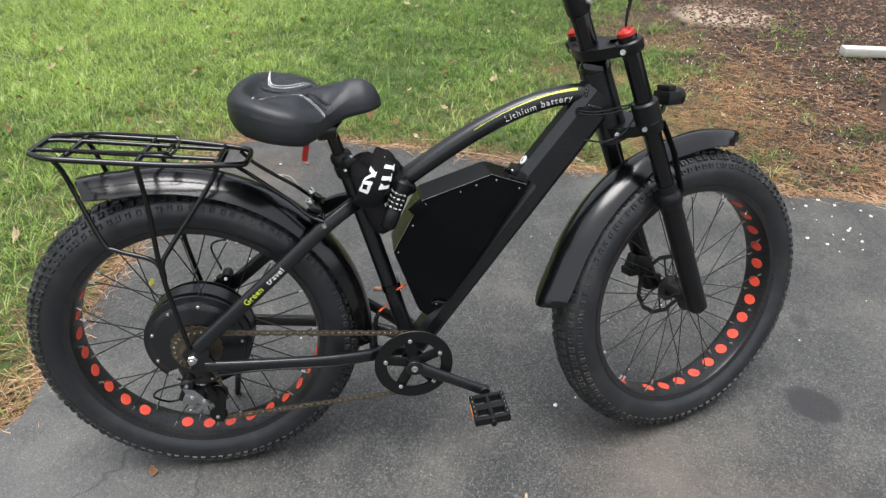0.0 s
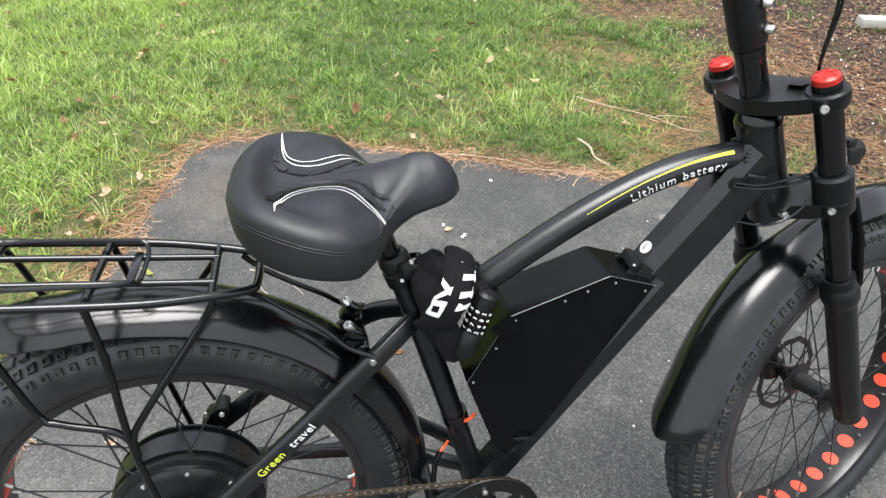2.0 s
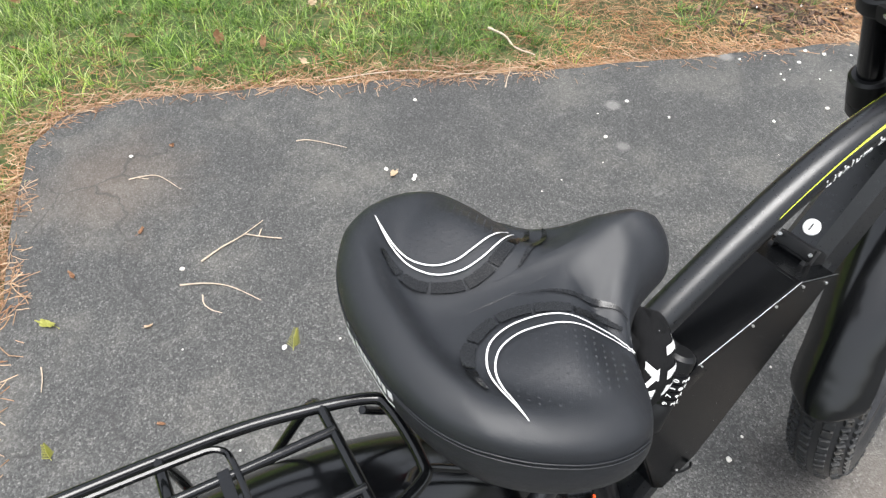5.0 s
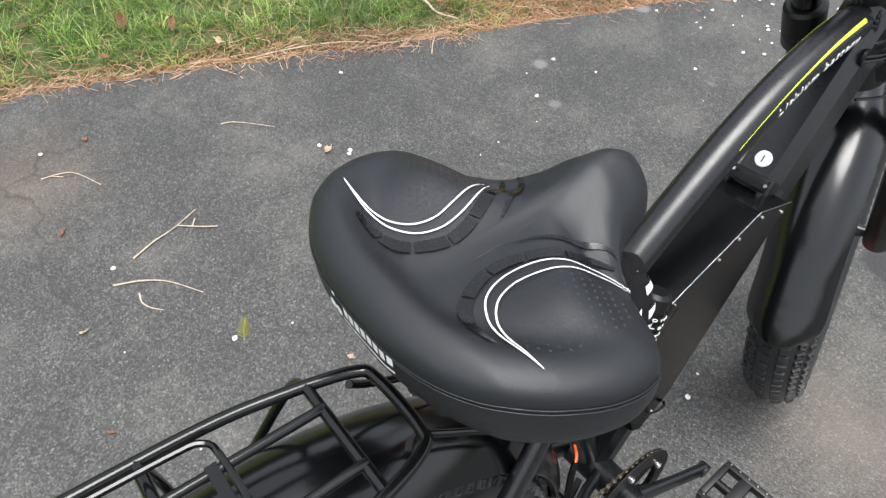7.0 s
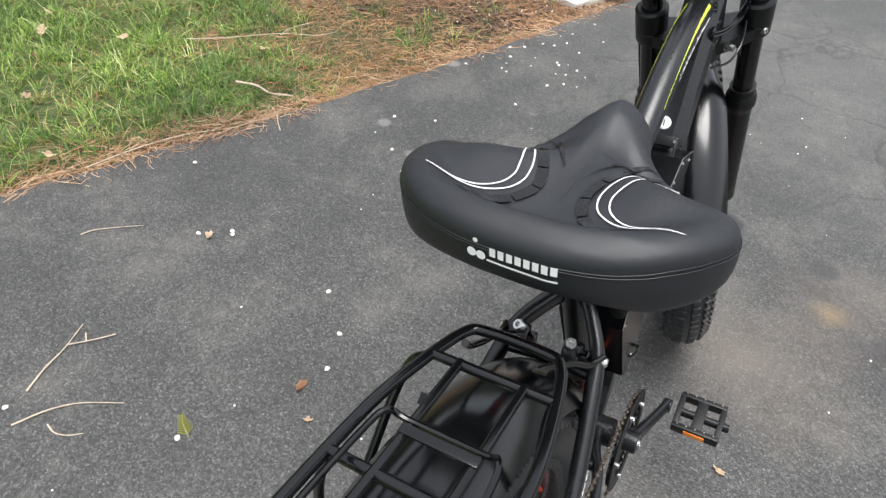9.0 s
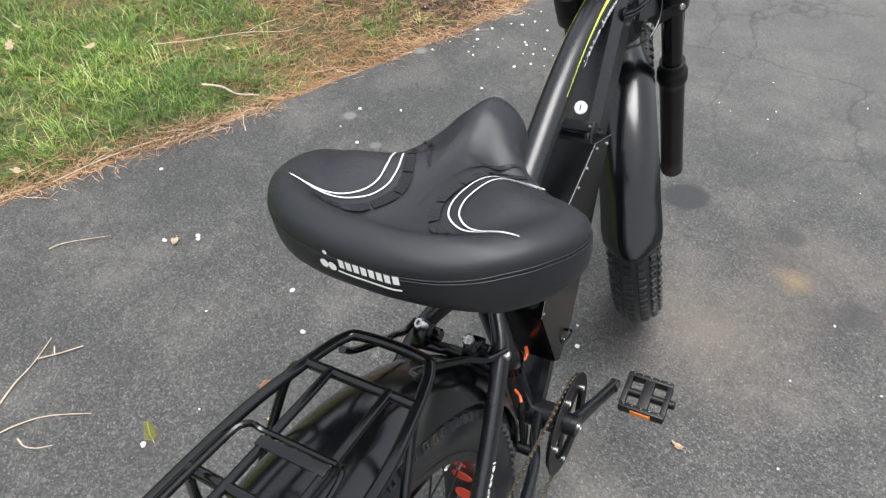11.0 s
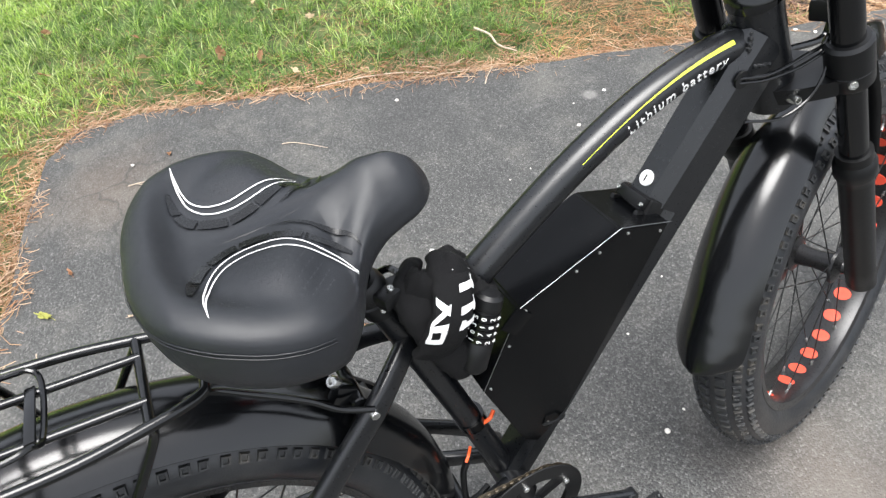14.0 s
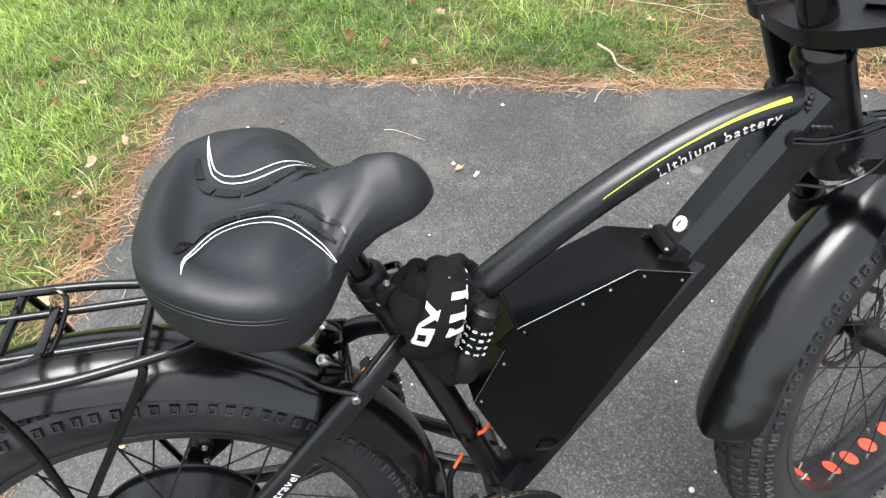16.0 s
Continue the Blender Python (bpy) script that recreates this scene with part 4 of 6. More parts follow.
# rear derailleur
der = bmesh.new()
block(der, (0.050, 0.030, 0.034), Matrix.Translation((0.020, -0.108, 0.272)) @ Matrix.Rotation(radians(25), 4, "Y"), 0.007)
block(der, (0.034, 0.024, 0.040), Matrix.Translation((0.046, -0.098, 0.258)) @ Matrix.Rotation(radians(-30), 4, "Y"), 0.006)
disc(der, 0.014, -0.094, -0.124, 18, Matrix.Translation((0.016, 0, 0.305)))
for y in (CH_Y - 0.009, CH_Y + 0.009):
    plate(der, [(0.040, 0.262), (0.066, 0.268), (0.082, 0.242), (0.066, 0.166), (0.046, 0.170), (0.054, 0.210)], y, y + 0.002, 0)
drl = part("derailleur", der, M["plastic"], bike, "black and silver rear derailleur")
for cx, cz in ((0.066, 0.246), (0.056, 0.184)):
    part("jockey_wheel", disc(bmesh.new(), 0.020, CH_Y - 0.004, CH_Y + 0.004, 22, Matrix.Translation((cx, 0, cz))), M["plastic"], drl)
part("derailleur_plate", plate(bmesh.new(), [(0.006, 0.300), (0.030, 0.292), (0.052, 0.262), (0.040, 0.250), (0.014, 0.270)], -0.1225, -0.1255, 0.001), M["alloy"], drl, "silver derailleur plate")
part("derailleur_plate", block(bmesh.new(), (0.040, 0.012, 0.012), Matrix.Translation((0.036, -0.114, 0.240)) @ Matrix.Rotation(radians(-35), 4, "Y"), 0.003), M["alloy"], drl, "silver derailleur plate")
bolts("derailleur_screw", [(0.016, -0.1235, 0.305), (0.046, -0.1245, 0.262), (0.024, -0.1265, 0.276), (0.056, -0.084, 0.184)], drl, r=0.0045, h=0.004)
part("derailleur_plate", block(bmesh.new(), (0.030, 0.004, 0.024), Matrix.Translation((0.018, -0.1245, 0.268)) @ Matrix.Rotation(radians(25), 4, "Y"), 0.001), M["alloy"], drl, "silver derailleur plate")
part("hanger_clip", block(bmesh.new(), (0.024, 0.010, 0.020), Matrix.Translation((-0.004, -0.112, 0.330)) @ Matrix.Rotation(radians(-20), 4, "Y"), 0.003), M["steel"], drl, "bright clip at the axle")
part("gear_cable", rod([(0.05, -0.112, 0.318), (0.02, -0.135, 0.322), (-0.03, -0.14, 0.315), (-0.052, -0.130, 0.290), (-0.030, -0.115, 0.262), (0.0, -0.108, 0.262)], 0.0024, 8, 7), M["gloss"], drl)
part("gear_cable", rod([(0.05, -0.112, 0.318), (0.16, -0.100, 0.311), (0.30, -0.088, 0.298), (0.42, -0.05, 0.28)], 0.0024, 8, 6), M["gloss"], bike)
cal = bmesh.new()
block(cal, (0.034, 0.028, 0.040), Matrix.Translation((0.050, 0.085, 0.436)) @ Matrix.Rotation(radians(30), 4, "Y"), 0.009)
disc(cal, 0.012, 0.068, 0.104, 18, Matrix.Translation((0.066, 0, 0.456)))
caliper = part("brake_caliper", cal, M["plastic"], bike)
bolts("caliper_bolt", [(0.040, 0.072, 0.456), (0.066, 0.068, 0.456), (0.058, 0.070, 0.424)], caliper, (0, -1, 0.4), 0.0045, 0.005)
part("brake_cable", rod([(0.055, 0.09, 0.47), (0.04, 0.10, 0.53), (0.10, 0.098, 0.545), (0.20, 0.095, 0.56), (0.33, 0.05, 0.62)], 0.0026, 8, 6), M["gloss"], bike)
part("kickstand", rod([(0.085, 0.100, 0.315), (0.050, 0.135, 0.20), (0.01, 0.205, 0.028)], 0.008, 12, 5), M["gloss"], bike)
drl.location.x = -0.026
# orange motor lead by the bottom bracket
part("motor_lead", rod([(0.474, -0.012, 0.450), (0.464, -0.018, 0.446), (0.453, -0.016, 0.440)], 0.003, 8), M["orange"], bike, "short bright orange cable")
part("motor_lead", rod([(0.428, -0.012, 0.396), (0.419, -0.024, 0.398), (0.411, -0.030, 0.394)], 0.0024, 8), M["orange"], bike, "short bright orange cable")
part("lead_loop", rod([(0.412, -0.030, 0.395), (0.402, -0.033, 0.372), (0.398, -0.035, 0.31), (0.415, -0.030, 0.295), (0.44, -0.02, 0.29)], 0.005, 8), M["plastic"], bike)
tie = sweep(bmesh.new(), [(0.444, 0, 0.434), (0.440, 0, 0.452)], oval(0.022, n=18))
part("tape_band", tie, M["gloss"], bike, "black tape band round the seat tube")

# sheet-metal battery box in the frame triangle
OUT = [(0.450, 0.552), (0.514, 0.666), (0.662, 0.715), (0.738, 0.688), (0.574, 0.425), (0.520, 0.384), (0.500, 0.402)]
case = part("battery_box", plate(bmesh.new(), OUT, -0.050, 0.046, 0.0025), M["box"], bike, "home-made satin black sheet-metal battery box", smooth=False)
fold = bmesh.new()
flap = [(0.4495, 0.5525), (0.5135, 0.6675), (0.662, 0.7166), (0.739, 0.689)]
for a, b in zip(flap, flap[1:]):
    sweep(fold, [(a[0], -0.0513, a[1]), (b[0], -0.0513, b[1])], oval(0.00042, 0.00042, 8))
part("box_edge", fold, M["alloy"], case, "bare bright folded edge")
bolts("box_screw", [(x, -0.050, z) for x, z in ((0.460, 0.552), (0.494, 0.612), (0.522, 0.658), (0.596, 0.682), (0.630, 0.694), (0.672, 0.703), (0.722, 0.682), (0.54, 0.415))], case, r=0.0019, h=0.002)
corner = bmesh.new()
block(corner, (0.034, 0.003, 0.030), Matrix.Translation((0.507, -0.052, 0.650)) @ Matrix.Rotation(radians(-40), 4, "Y"), 0.001)
part("corner_plate", corner, M["box"], case)
part("tie_strap", sweep(bmesh.new(), [(0.53, -0.051, 0.418), (0.54, -0.058, 0.424), (0.557, -0.058, 0.420), (0.566, -0.051, 0.412)], oval(0.0015, 0.003, 8)), M["plastic"], case)

# ---- saddle ----
EDGE = [(0.154, 0.0), (0.1552, 0.0402), (0.1622, 0.0742), (0.172, 0.0985), (0.1857, 0.1198), (0.2033, 0.1364), (0.2223, 0.1488), (0.2481, 0.1591), (0.2751, 0.1617), (0.3005, 0.1535), (0.3182, 0.1339), (0.3299, 0.1117), (0.3401, 0.0887), (0.3528, 0.0681), (0.3731, 0.0506), (0.396, 0.0405), (0.4135, 0.0345), (0.4236, 0.0284), (0.4338, 0.0177), (0.4419, 0.0)]
edge_line = [(v.x, v.y) for v in curve([(x, y, 0) for x, y in EDGE] + [(x, -y, 0) for x, y in EDGE[-2:0:-1]], 5, True)]
EDGE_XY = np.array(edge_line)
TURN = Matrix.Translation((0.22, -0.0113, 0)) @ Matrix.Rotation(radians(-1.9), 4, "Z") @ Matrix.Translation((-0.22, 0, 0))


def seated(bm):
    """Sets a saddle piece in place: the nose points straight on, the seat is turned a little."""
    for v in bm.verts:
        v.co.y -= 0.0386 * max(0.0, v.co.x - 0.27)
        v.co.z += 0.09 * (v.co.x - 0.30)
    return moved(bm, TURN)



def rim_z(x):
    """Height of the seam where top and flank meet."""
    return float(np.interp(x, [0.156, 0.190, 0.22, 0.26, 0.29, 0.33, 0.36, 0.40, 0.43, 0.446], [0.9072, 0.9083, 0.9011, 0.8873, 0.8766, 0.8555, 0.8612, 0.8614, 0.8595, 0.8600]))


def foot_z(x):
    return float(np.interp(x, [0.156, 0.19, 0.24, 0.30, 0.34, 0.38, 0.42, 0.446], [0.8714, 0.8529, 0.8414, 0.8283, 0.8380, 0.8470, 0.8490, 0.8500]))


def saddle_top(x, y):
    """Height of the saddle's upper side: seat pads, valley, rolled rim and nose."""
    inside = float(np.sqrt(((EDGE_XY - (x, y)) ** 2).sum(1).min()))
    deck = float(np.interp(x, [0.15, 0.20, 0.26, 0.31, 0.345, 0.38, 0.41, 0.43, 0.441], [0.9084, 0.9034, 0.8994, 0.8994, 0.9055, 0.9127, 0.9118, 0.9078, 0.8979]))
    deck += 0.010 * math.exp(-((x - 0.268) / 0.050) ** 2 - ((abs(y) - 0.088) / 0.036) ** 2)
    deck -= 0.006 * math.exp(-(y / 0.026) ** 2) * math.exp(-((x - 0.27) / 0.07) ** 2)
    deck -= 0.016 * (y / 0.05) ** 2 * float(np.interp(x, [0.33, 0.39], [0, 1]))
    low = rim_z(x)
    nose = float(np.interp(x, [0.325, 0.385], [0, 1]))
    nose = nose * nose * (3 - 2 * nose)
    dome = low + (deck - low) * math.sqrt(max(0.0, 1 - (1 - min(1.0, inside / 0.048)) ** 2))
    crest = low + 0.019
    if inside < 0.026:
        return dome * nose + (1 - nose) * (low + 0.019 * math.sqrt(max(0.0, 1 - (1 - inside / 0.026) ** 2)))
    reach = 0.030 if crest > deck else float(np.interp(x, [0.26, 0.31, 0.36, 0.41], [0.034, 0.046, 0.042, 0.034]))
    f = min(1.0, (inside - 0.026) / reach)
    seat = crest + (deck - crest) * (f * f * (3 - 2 * f) if crest > deck else math.sin(f * math.pi / 2))
    return dome * nose + (1 - nose) * seat


def saddle_point(i, f):
    x, y = edge_line[i]
    cx = min(0.395, max(0.235, x))
    return cx + (x - cx) * f, y * f


sad = bmesh.new()
rows = []
count = len(edge_line)
for f in (0.06, 0.16, 0.26, 0.36, 0.45, 0.53, 0.60, 0.66, 0.72, 0.77, 0.82, 0.86, 0.895, 0.925, 0.95, 0.97, 0.985, 0.996):
    rows.append([sad.verts.new((*saddle_point(i, f), saddle_top(*saddle_point(i, f)))) for i in range(count)])
for f, g in ((1.004, 0.05), (1.010, 0.16), (1.014, 0.35), (1.010, 0.55), (0.998, 0.74), (0.975, 0.88), (0.940, 0.96), (0.88, 1.0), (0.5, 1.06), (0.06, 1.06)):
    row = []
    for i in range(count):
        x, y = saddle_point(i, f)
        ex = edge_line[i][0]
        row.append(sad.verts.new((x, y, rim_z(ex) + (foot_z(ex) - rim_z(ex)) * g)))
    rows.append(row)
for r, q in zip(rows, rows[1:]):
    for j in range(count):
        sad.faces.new((r[j], r[(j + 1) % count], q[(j + 1) % count], q[j]))
sad.faces.new(rows[0])
sad.faces.new(rows[-1])
saddle = part("saddle", seated(sad), M["saddle"], bike, "wide padded black vinyl saddle with white piping")
saddle.data.set_sharp_from_angle(angle=radians(80))


def mirrored(pts, s):
    return [(x, y * s - 0.006) for x, y in pts]


OUTER = [(0.2172, 0.1215), (0.2160, 0.1020), (0.2172, 0.0809), (0.2222, 0.0607), (0.2345, 0.0440), (0.2535, 0.0371), (0.2744, 0.0392), (0.2943, 0.0464), (0.3121, 0.0565), (0.3275, 0.0695), (0.3377, 0.0855)]
INNER = [(0.2172, 0.1215), (0.2176, 0.1040), (0.2197, 0.0848), (0.2256, 0.0664), (0.2383, 0.0528), (0.2562, 0.0482), (0.2749, 0.0517), (0.2933, 0.0575), (0.3101, 0.0641), (0.3245, 0.0730), (0.3370, 0.0862)]
BAND = [(0.2077, 0.0860), (0.2080, 0.0740), (0.2098, 0.0589), (0.2179, 0.0403), (0.2347, 0.0290), (0.2534, 0.0240), (0.2731, 0.0272), (0.2913, 0.0352), (0.3092, 0.0449), (0.3280, 0.0534), (0.3395, 0.0670)]
SWISH = [(0.2790, 0.0067), (0.2883, 0.0114), (0.2975, 0.0163), (0.3064, 0.0219), (0.3149, 0.0278), (0.3239, 0.0331), (0.3337, 0.0385), (0.3420, 0.0450), (0.3480, 0.0530), (0.3505, 0.0610)]
for s in (-1, 1):
    for pts in (OUTER, INNER):
        fine = [(p.x, p.y) for p in curve([(x, y, 0) for x, y in mirrored(pts if s < 0 else pts[:-1], s)], 8)]
        k = len(fine)
        part("piping", seated(ribbon(bmesh.new(), fine, [0.0004 + 0.0010 * min(1, 6 * min(i, k - 1 - i) / k) for i in range(k)], saddle_top, 0.0022)), M["white"], saddle, "thin white piping line")
    fine = [(p.x, p.y) for p in curve([(x, y, 0) for x, y in mirrored(BAND, s)], 8)]
    k = len(fine)
    cuts = [0, 16, 27, 39, 51, 63, k - 1]
    for a, b in zip(cuts, cuts[1:]):
        seg = fine[a + (1 if a else 0):b + 1]
        part("inlay", seated(ribbon(bmesh.new(), seg, [0.0110 * min(1.0, 0.30 + 2.6 * min(a + i, k - 1 - a - i) / k) for i in range(len(seg))], saddle_top, 0.0018)), M["vinyl"], saddle, "glossy black inlay")
    fine = [(p.x, p.y) for p in curve([(x, y, 0) for x, y in mirrored(SWISH, s)], 8)]
    k = len(fine)
    part("inlay", seated(ribbon(bmesh.new(), fine, [0.0006 + 0.0048 * math.sin(math.pi * (i / (k - 1)) ** 1.7) for i in range(k)], saddle_top, 0.0018)), M["vinyl"], saddle, "glossy black inlay")
# stitched seam round the flank
for g in (0.045, 0.115):
    seam = []
    for i in range(count):
        ex = edge_line[i][0]
        if ex < 0.30:
            x, y = saddle_point(i, 1.006 + 0.06 * g)
            seam.append((math.atan2(y, 0.30 - x), Vector((x, y, rim_z(ex) + (foot_z(ex) - rim_z(ex)) * g))))
    seam = [v for _, v in sorted(seam, key=lambda q: q[0])]
    part("seam", seated(sweep(bmesh.new(), seam, oval(0.0005, n=6), ref=(0, 0, 1))), M["saddle"], saddle, "double line of stitching")
# embossed dots on the seat pads
for s in (-1, 1):
    dots = bmesh.new()
    for i in range(13):
        for j in range(11):
            x, y = 0.224 + 0.0082 * i + 0.004 * (j % 2), s * (0.060 + 0.0064 * j) - 0.006
            if (x - 0.268) ** 2 / 0.050 ** 2 + (abs(y + 0.006) - 0.090) ** 2 / 0.034 ** 2 < 1:
                bmesh.ops.create_uvsphere(dots, u_segments=6, v_segments=3, radius=0.0012, matrix=Matrix.Translation((x, y, saddle_top(x, y))) @ Matrix.Diagonal((1, 1, 0.17, 1)))
    tagged(part("dot_pattern", seated(dots), M["saddle"], saddle, "embossed dots on the seat pad"), kind="stuff")


# printed mark on the back: plain shapes
def back_bar(name, y0, y1, z0, z1, drop0, drop1, label=""):
    mark = bmesh.new()
    n = max(2, int(abs(y1 - y0) / 0.004))
    lo, hi = [], []
    for i in range(n + 1):
        y = y0 + (y1 - y0) * i / n
        d = drop0 + (drop1 - drop0) * i / n
        ys, xs = [q[1] for q in EDGE[:6]], [q[0] for q in EDGE[:6]]
        x = float(np.interp(abs(y), ys, xs)) - 0.0026
        lo.append(mark.verts.new((x, y, z0 - d)))
        hi.append(mark.verts.new((x, y, z1 - d)))
    for i in range(n):
        mark.faces.new((lo[i], lo[i + 1], hi[i + 1], hi[i]))
    part(name, seated(mark), M["white"], saddle, label)


for i in range(8):
    y = 0.011 - 0.0078 * i
    back_bar("printed_bar", y, y - 0.0056, 0.8990, 0.9080, 0.0001 * i, 0.0001 * i + 0.0003, "short white printed bar")
for cy, cz, r in ((0.0285, 0.8975, 0.0046), (0.0195, 0.897, 0.0046), (0.0245, 0.911, 0.0024)):
    dot = bmesh.new()
    ys, xs = [q[1] for q in EDGE[:6]], [q[0] for q in EDGE[:6]]
    dot.faces.new([dot.verts.new((float(np.interp(abs(cy + r * math.cos(a)), ys, xs)) - 0.0028, cy + r * math.cos(a), cz + r * math.sin(a))) for a in [2 * math.pi * k / 14 for k in range(14)]])
    part("printed_dot", seated(dot), M["white"], saddle, "small round white print")
back_bar("printed_swoosh", 0.014, -0.050, 0.8930, 0.8950, 0.0, 0.002, "thin white printed underline")
# springs, clamp and rear reflector under the saddle
under = bmesh.new()
for s in (-1, 1):
    sweep(under, curve([(0.362, 0.014 * s, 0.836), (0.345, 0.022 * s, 0.820), (0.32, 0.024 * s, 0.812), (0.26, 0.030 * s, 0.812), (0.21, 0.050 * s, 0.842)], 5), oval(0.0036, n=8))
block(under, (0.040, 0.055, 0.026), Matrix.Translation((0.332, 0, 0.815)), 0.006)
part("saddle_rails", seated(under), M["gloss"], saddle)
part("rear_reflector", block(bmesh.new(), (0.012, 0.032, 0.046), Matrix.Translation((0.285, -0.004, 0.778)) @ Matrix.Rotation(radians(12), 4, "Y"), 0.004), M["reflector"], bike, "red plastic reflector under the saddle")

# ---- rear rack ----
R0 = 0.0058


def rack_z(x):
    return 0.772 + (0.165 - x) * 0.128


def rk(x, y, dz=0.0):
    return Vector((x, y - 0.015 - 0.025 * (0.17 - x), rack_z(x) + dz))


edge = [rk(0.172, -0.030), rk(0.172, 0.030), rk(0.160, 0.050), rk(0.10, 0.066), rk(0.03, 0.076), rk(-0.10, 0.078), rk(-0.165, 0.076), rk(-0.198, 0.060), rk(-0.206, 0.040), rk(-0.206, -0.040), rk(-0.198, -0.060), rk(-0.165, -0.076), rk(-0.10, -0.078), rk(0.03, -0.076), rk(0.10, -0.066), rk(0.160, -0.050)]
rack = part("rear_rack", rod(edge, R0, 12, 6, closed=True, ref=(0, 0, 1)), M["gloss"], bike, "tubular gloss black luggage rack")
for x, w in ((0.118, 0.060), (-0.02, 0.076), (-0.145, 0.077)):
    part("cross_bar", rod([rk(x, -w), rk(x, w)], 0.0054, 10, 1, ref=(0, 0, 1)), M["gloss"], rack)
for s in (-1, 1):
    part("long_bar", rod([rk(0.120, 0.032 * s, 0.002), rk(-0.15, 0.032 * s, 0.002), rk(-0.204, 0.030 * s, 0.0)], 0.0046, 10, 5, ref=(0, 0, 1)), M["gloss"], rack)
    y = 0.080 * s
    part("rack_leg", rod([rk(-0.160, 0.077 * s), Vector((-0.153, y, 0.770)), Vector((-0.118, 0.086 * s, 0.640)), Vector((-0.095, 0.088 * s, 0.618)), Vector((-0.035, 0.092 * s, 0.596)), Vector((-0.018, 0.094 * s, 0.575)), Vector((-0.016, 0.095 * s, 0.55))], 0.0050, 10, 6), M["gloss"], rack)
    part("rack_leg", rod([rk(-0.02, 0.077 * s), Vector((-0.018, 0.088 * s, 0.70)), Vector((-0.016, 0.098 * s, 0.56)), Vector((0.008, 0.108 * s, 0.385))], 0.0050, 10, 6), M["gloss"], rack)
    part("rack_leg", rod([rk(0.118, 0.062 * s), Vector((0.105, 0.074 * s, 0.745)), Vector((0.010, 0.090 * s, 0.620)), Vector((-0.012, 0.095 * s, 0.585)), Vector((-0.014, 0.096 * s, 0.55))], 0.0050, 10, 6), M["gloss"], rack)
    part("rack_stay", rod([rk(0.150, 0.044 * s, -0.004), Vector((0.172, 0.036 * s, 0.742)), Vector((0.2123, 0.040 * s, 0.710)), Vector((0.251, 0.048 * s, 0.680)), Vector((0.278, 0.056 * s, 0.654)), Vector((0.312, 0.064 * s, 0.638))], 0.0040, 10, 6), M["gloss"], rack, "thin rod from rack to frame")
for s in (-1, 1):
    grip = block(bmesh.new(), (0.026, 0.020, 0.030), Matrix.Translation((0.288, 0.034 * s, 0.652)) @ Matrix.Rotation(radians(35), 4, "Y"), 0.005)
    disc(grip, 0.009, -0.016, 0.016, 16, Matrix.Translation((0.300, 0.034 * s, 0.640)))
    grip_ob = part("rack_clamp", grip, M["gloss"], rack, "black clamp holding the rack rod")
    part("clamp_screw", bolt(bmesh.new(), (0.286, 0.030 * s, 0.668), (-0.5, 0.3 * s, 0.8), 0.0075, 0.012), M["steel"], grip_ob, "bright clamp screw")
clip = rod([rk(-0.165, -0.050, 0.010), rk(-0.10, -0.058, 0.013), rk(0.00, -0.056, 0.015), rk(0.028, -0.050, 0.016), rk(0.034, -0.034, 0.006), rk(0.034, 0.034, 0.006), rk(0.028, 0.050, 0.016), rk(0.00, 0.056, 0.015), rk(-0.10, 0.058, 0.013), rk(-0.165, 0.050, 0.010)], 0.0030, 8, 6, ref=(0, 0, 1))
part("spring_clip", clip, M["gloss"], rack, "sprung wire clip on the rack")
part("clip_plate", block(bmesh.new(), (0.010, 0.072, 0.003), Matrix.Translation(rk(0.024, 0, 0.007)), 0.001), M["gloss"], rack)

# ---- chain lock wrapped round the frame ----
lock = tagged(new("chain_lock"), "black sleeve-covered combination chain lock looped round the bicycle frame", "bike lock")
lock.matrix_world = BIKE


def cloth_ring(line, i, wide, deep, seed, a, lift=0.0):
    """A point on a wrinkled sleeve round the i-th place of a line."""
    p = line[i]
    t = (line[min(i + 1, len(line) - 1)] - line[max(i - 1, 0)]).normalized()
    u = t.cross(Vector((0, -1, 0)))
    u = u.normalized() if u.length > 0.05 else Vector((1, 0, 0))
    v = t.cross(u).normalized()
    c, s = math.cos(a), math.sin(a)
    x, y = wide * math.copysign(abs(c) ** 0.8, c), deep * math.copysign(abs(s) ** 0.8, s)
    w = 1 + 0.13 * noise.noise(p * 55 + Vector((seed * 3, math.cos(a), math.sin(a)))) + 0.03 * math.sin(i * 1.3 + 2 * a + seed)
    return p + (u * x + v * y) * w + (u * c + v * s) * lift


def sleeve(pts, wide, deep, seed):
    line = curve(pts, 8)
    bm = bmesh.new()
    rings = []
    for i in range(len(line)):
        end = min(1.0, 0.72 + 0.14 * min(i, len(line) - 1 - i))
        rings.append([bm.verts.new(cloth_ring(line, i, wide * end, deep * end, seed, 2 * math.pi * j / 26)) for j in range(26)])
    for r, q in zip(rings, rings[1:]):
        for j in range(26):
            bm.faces.new((r[j], r[(j + 1) % 26], q[(j + 1) % 26], q[j]))
    bm.faces.new(rings[0])
    bm.faces.new(rings[-1])
    return bm


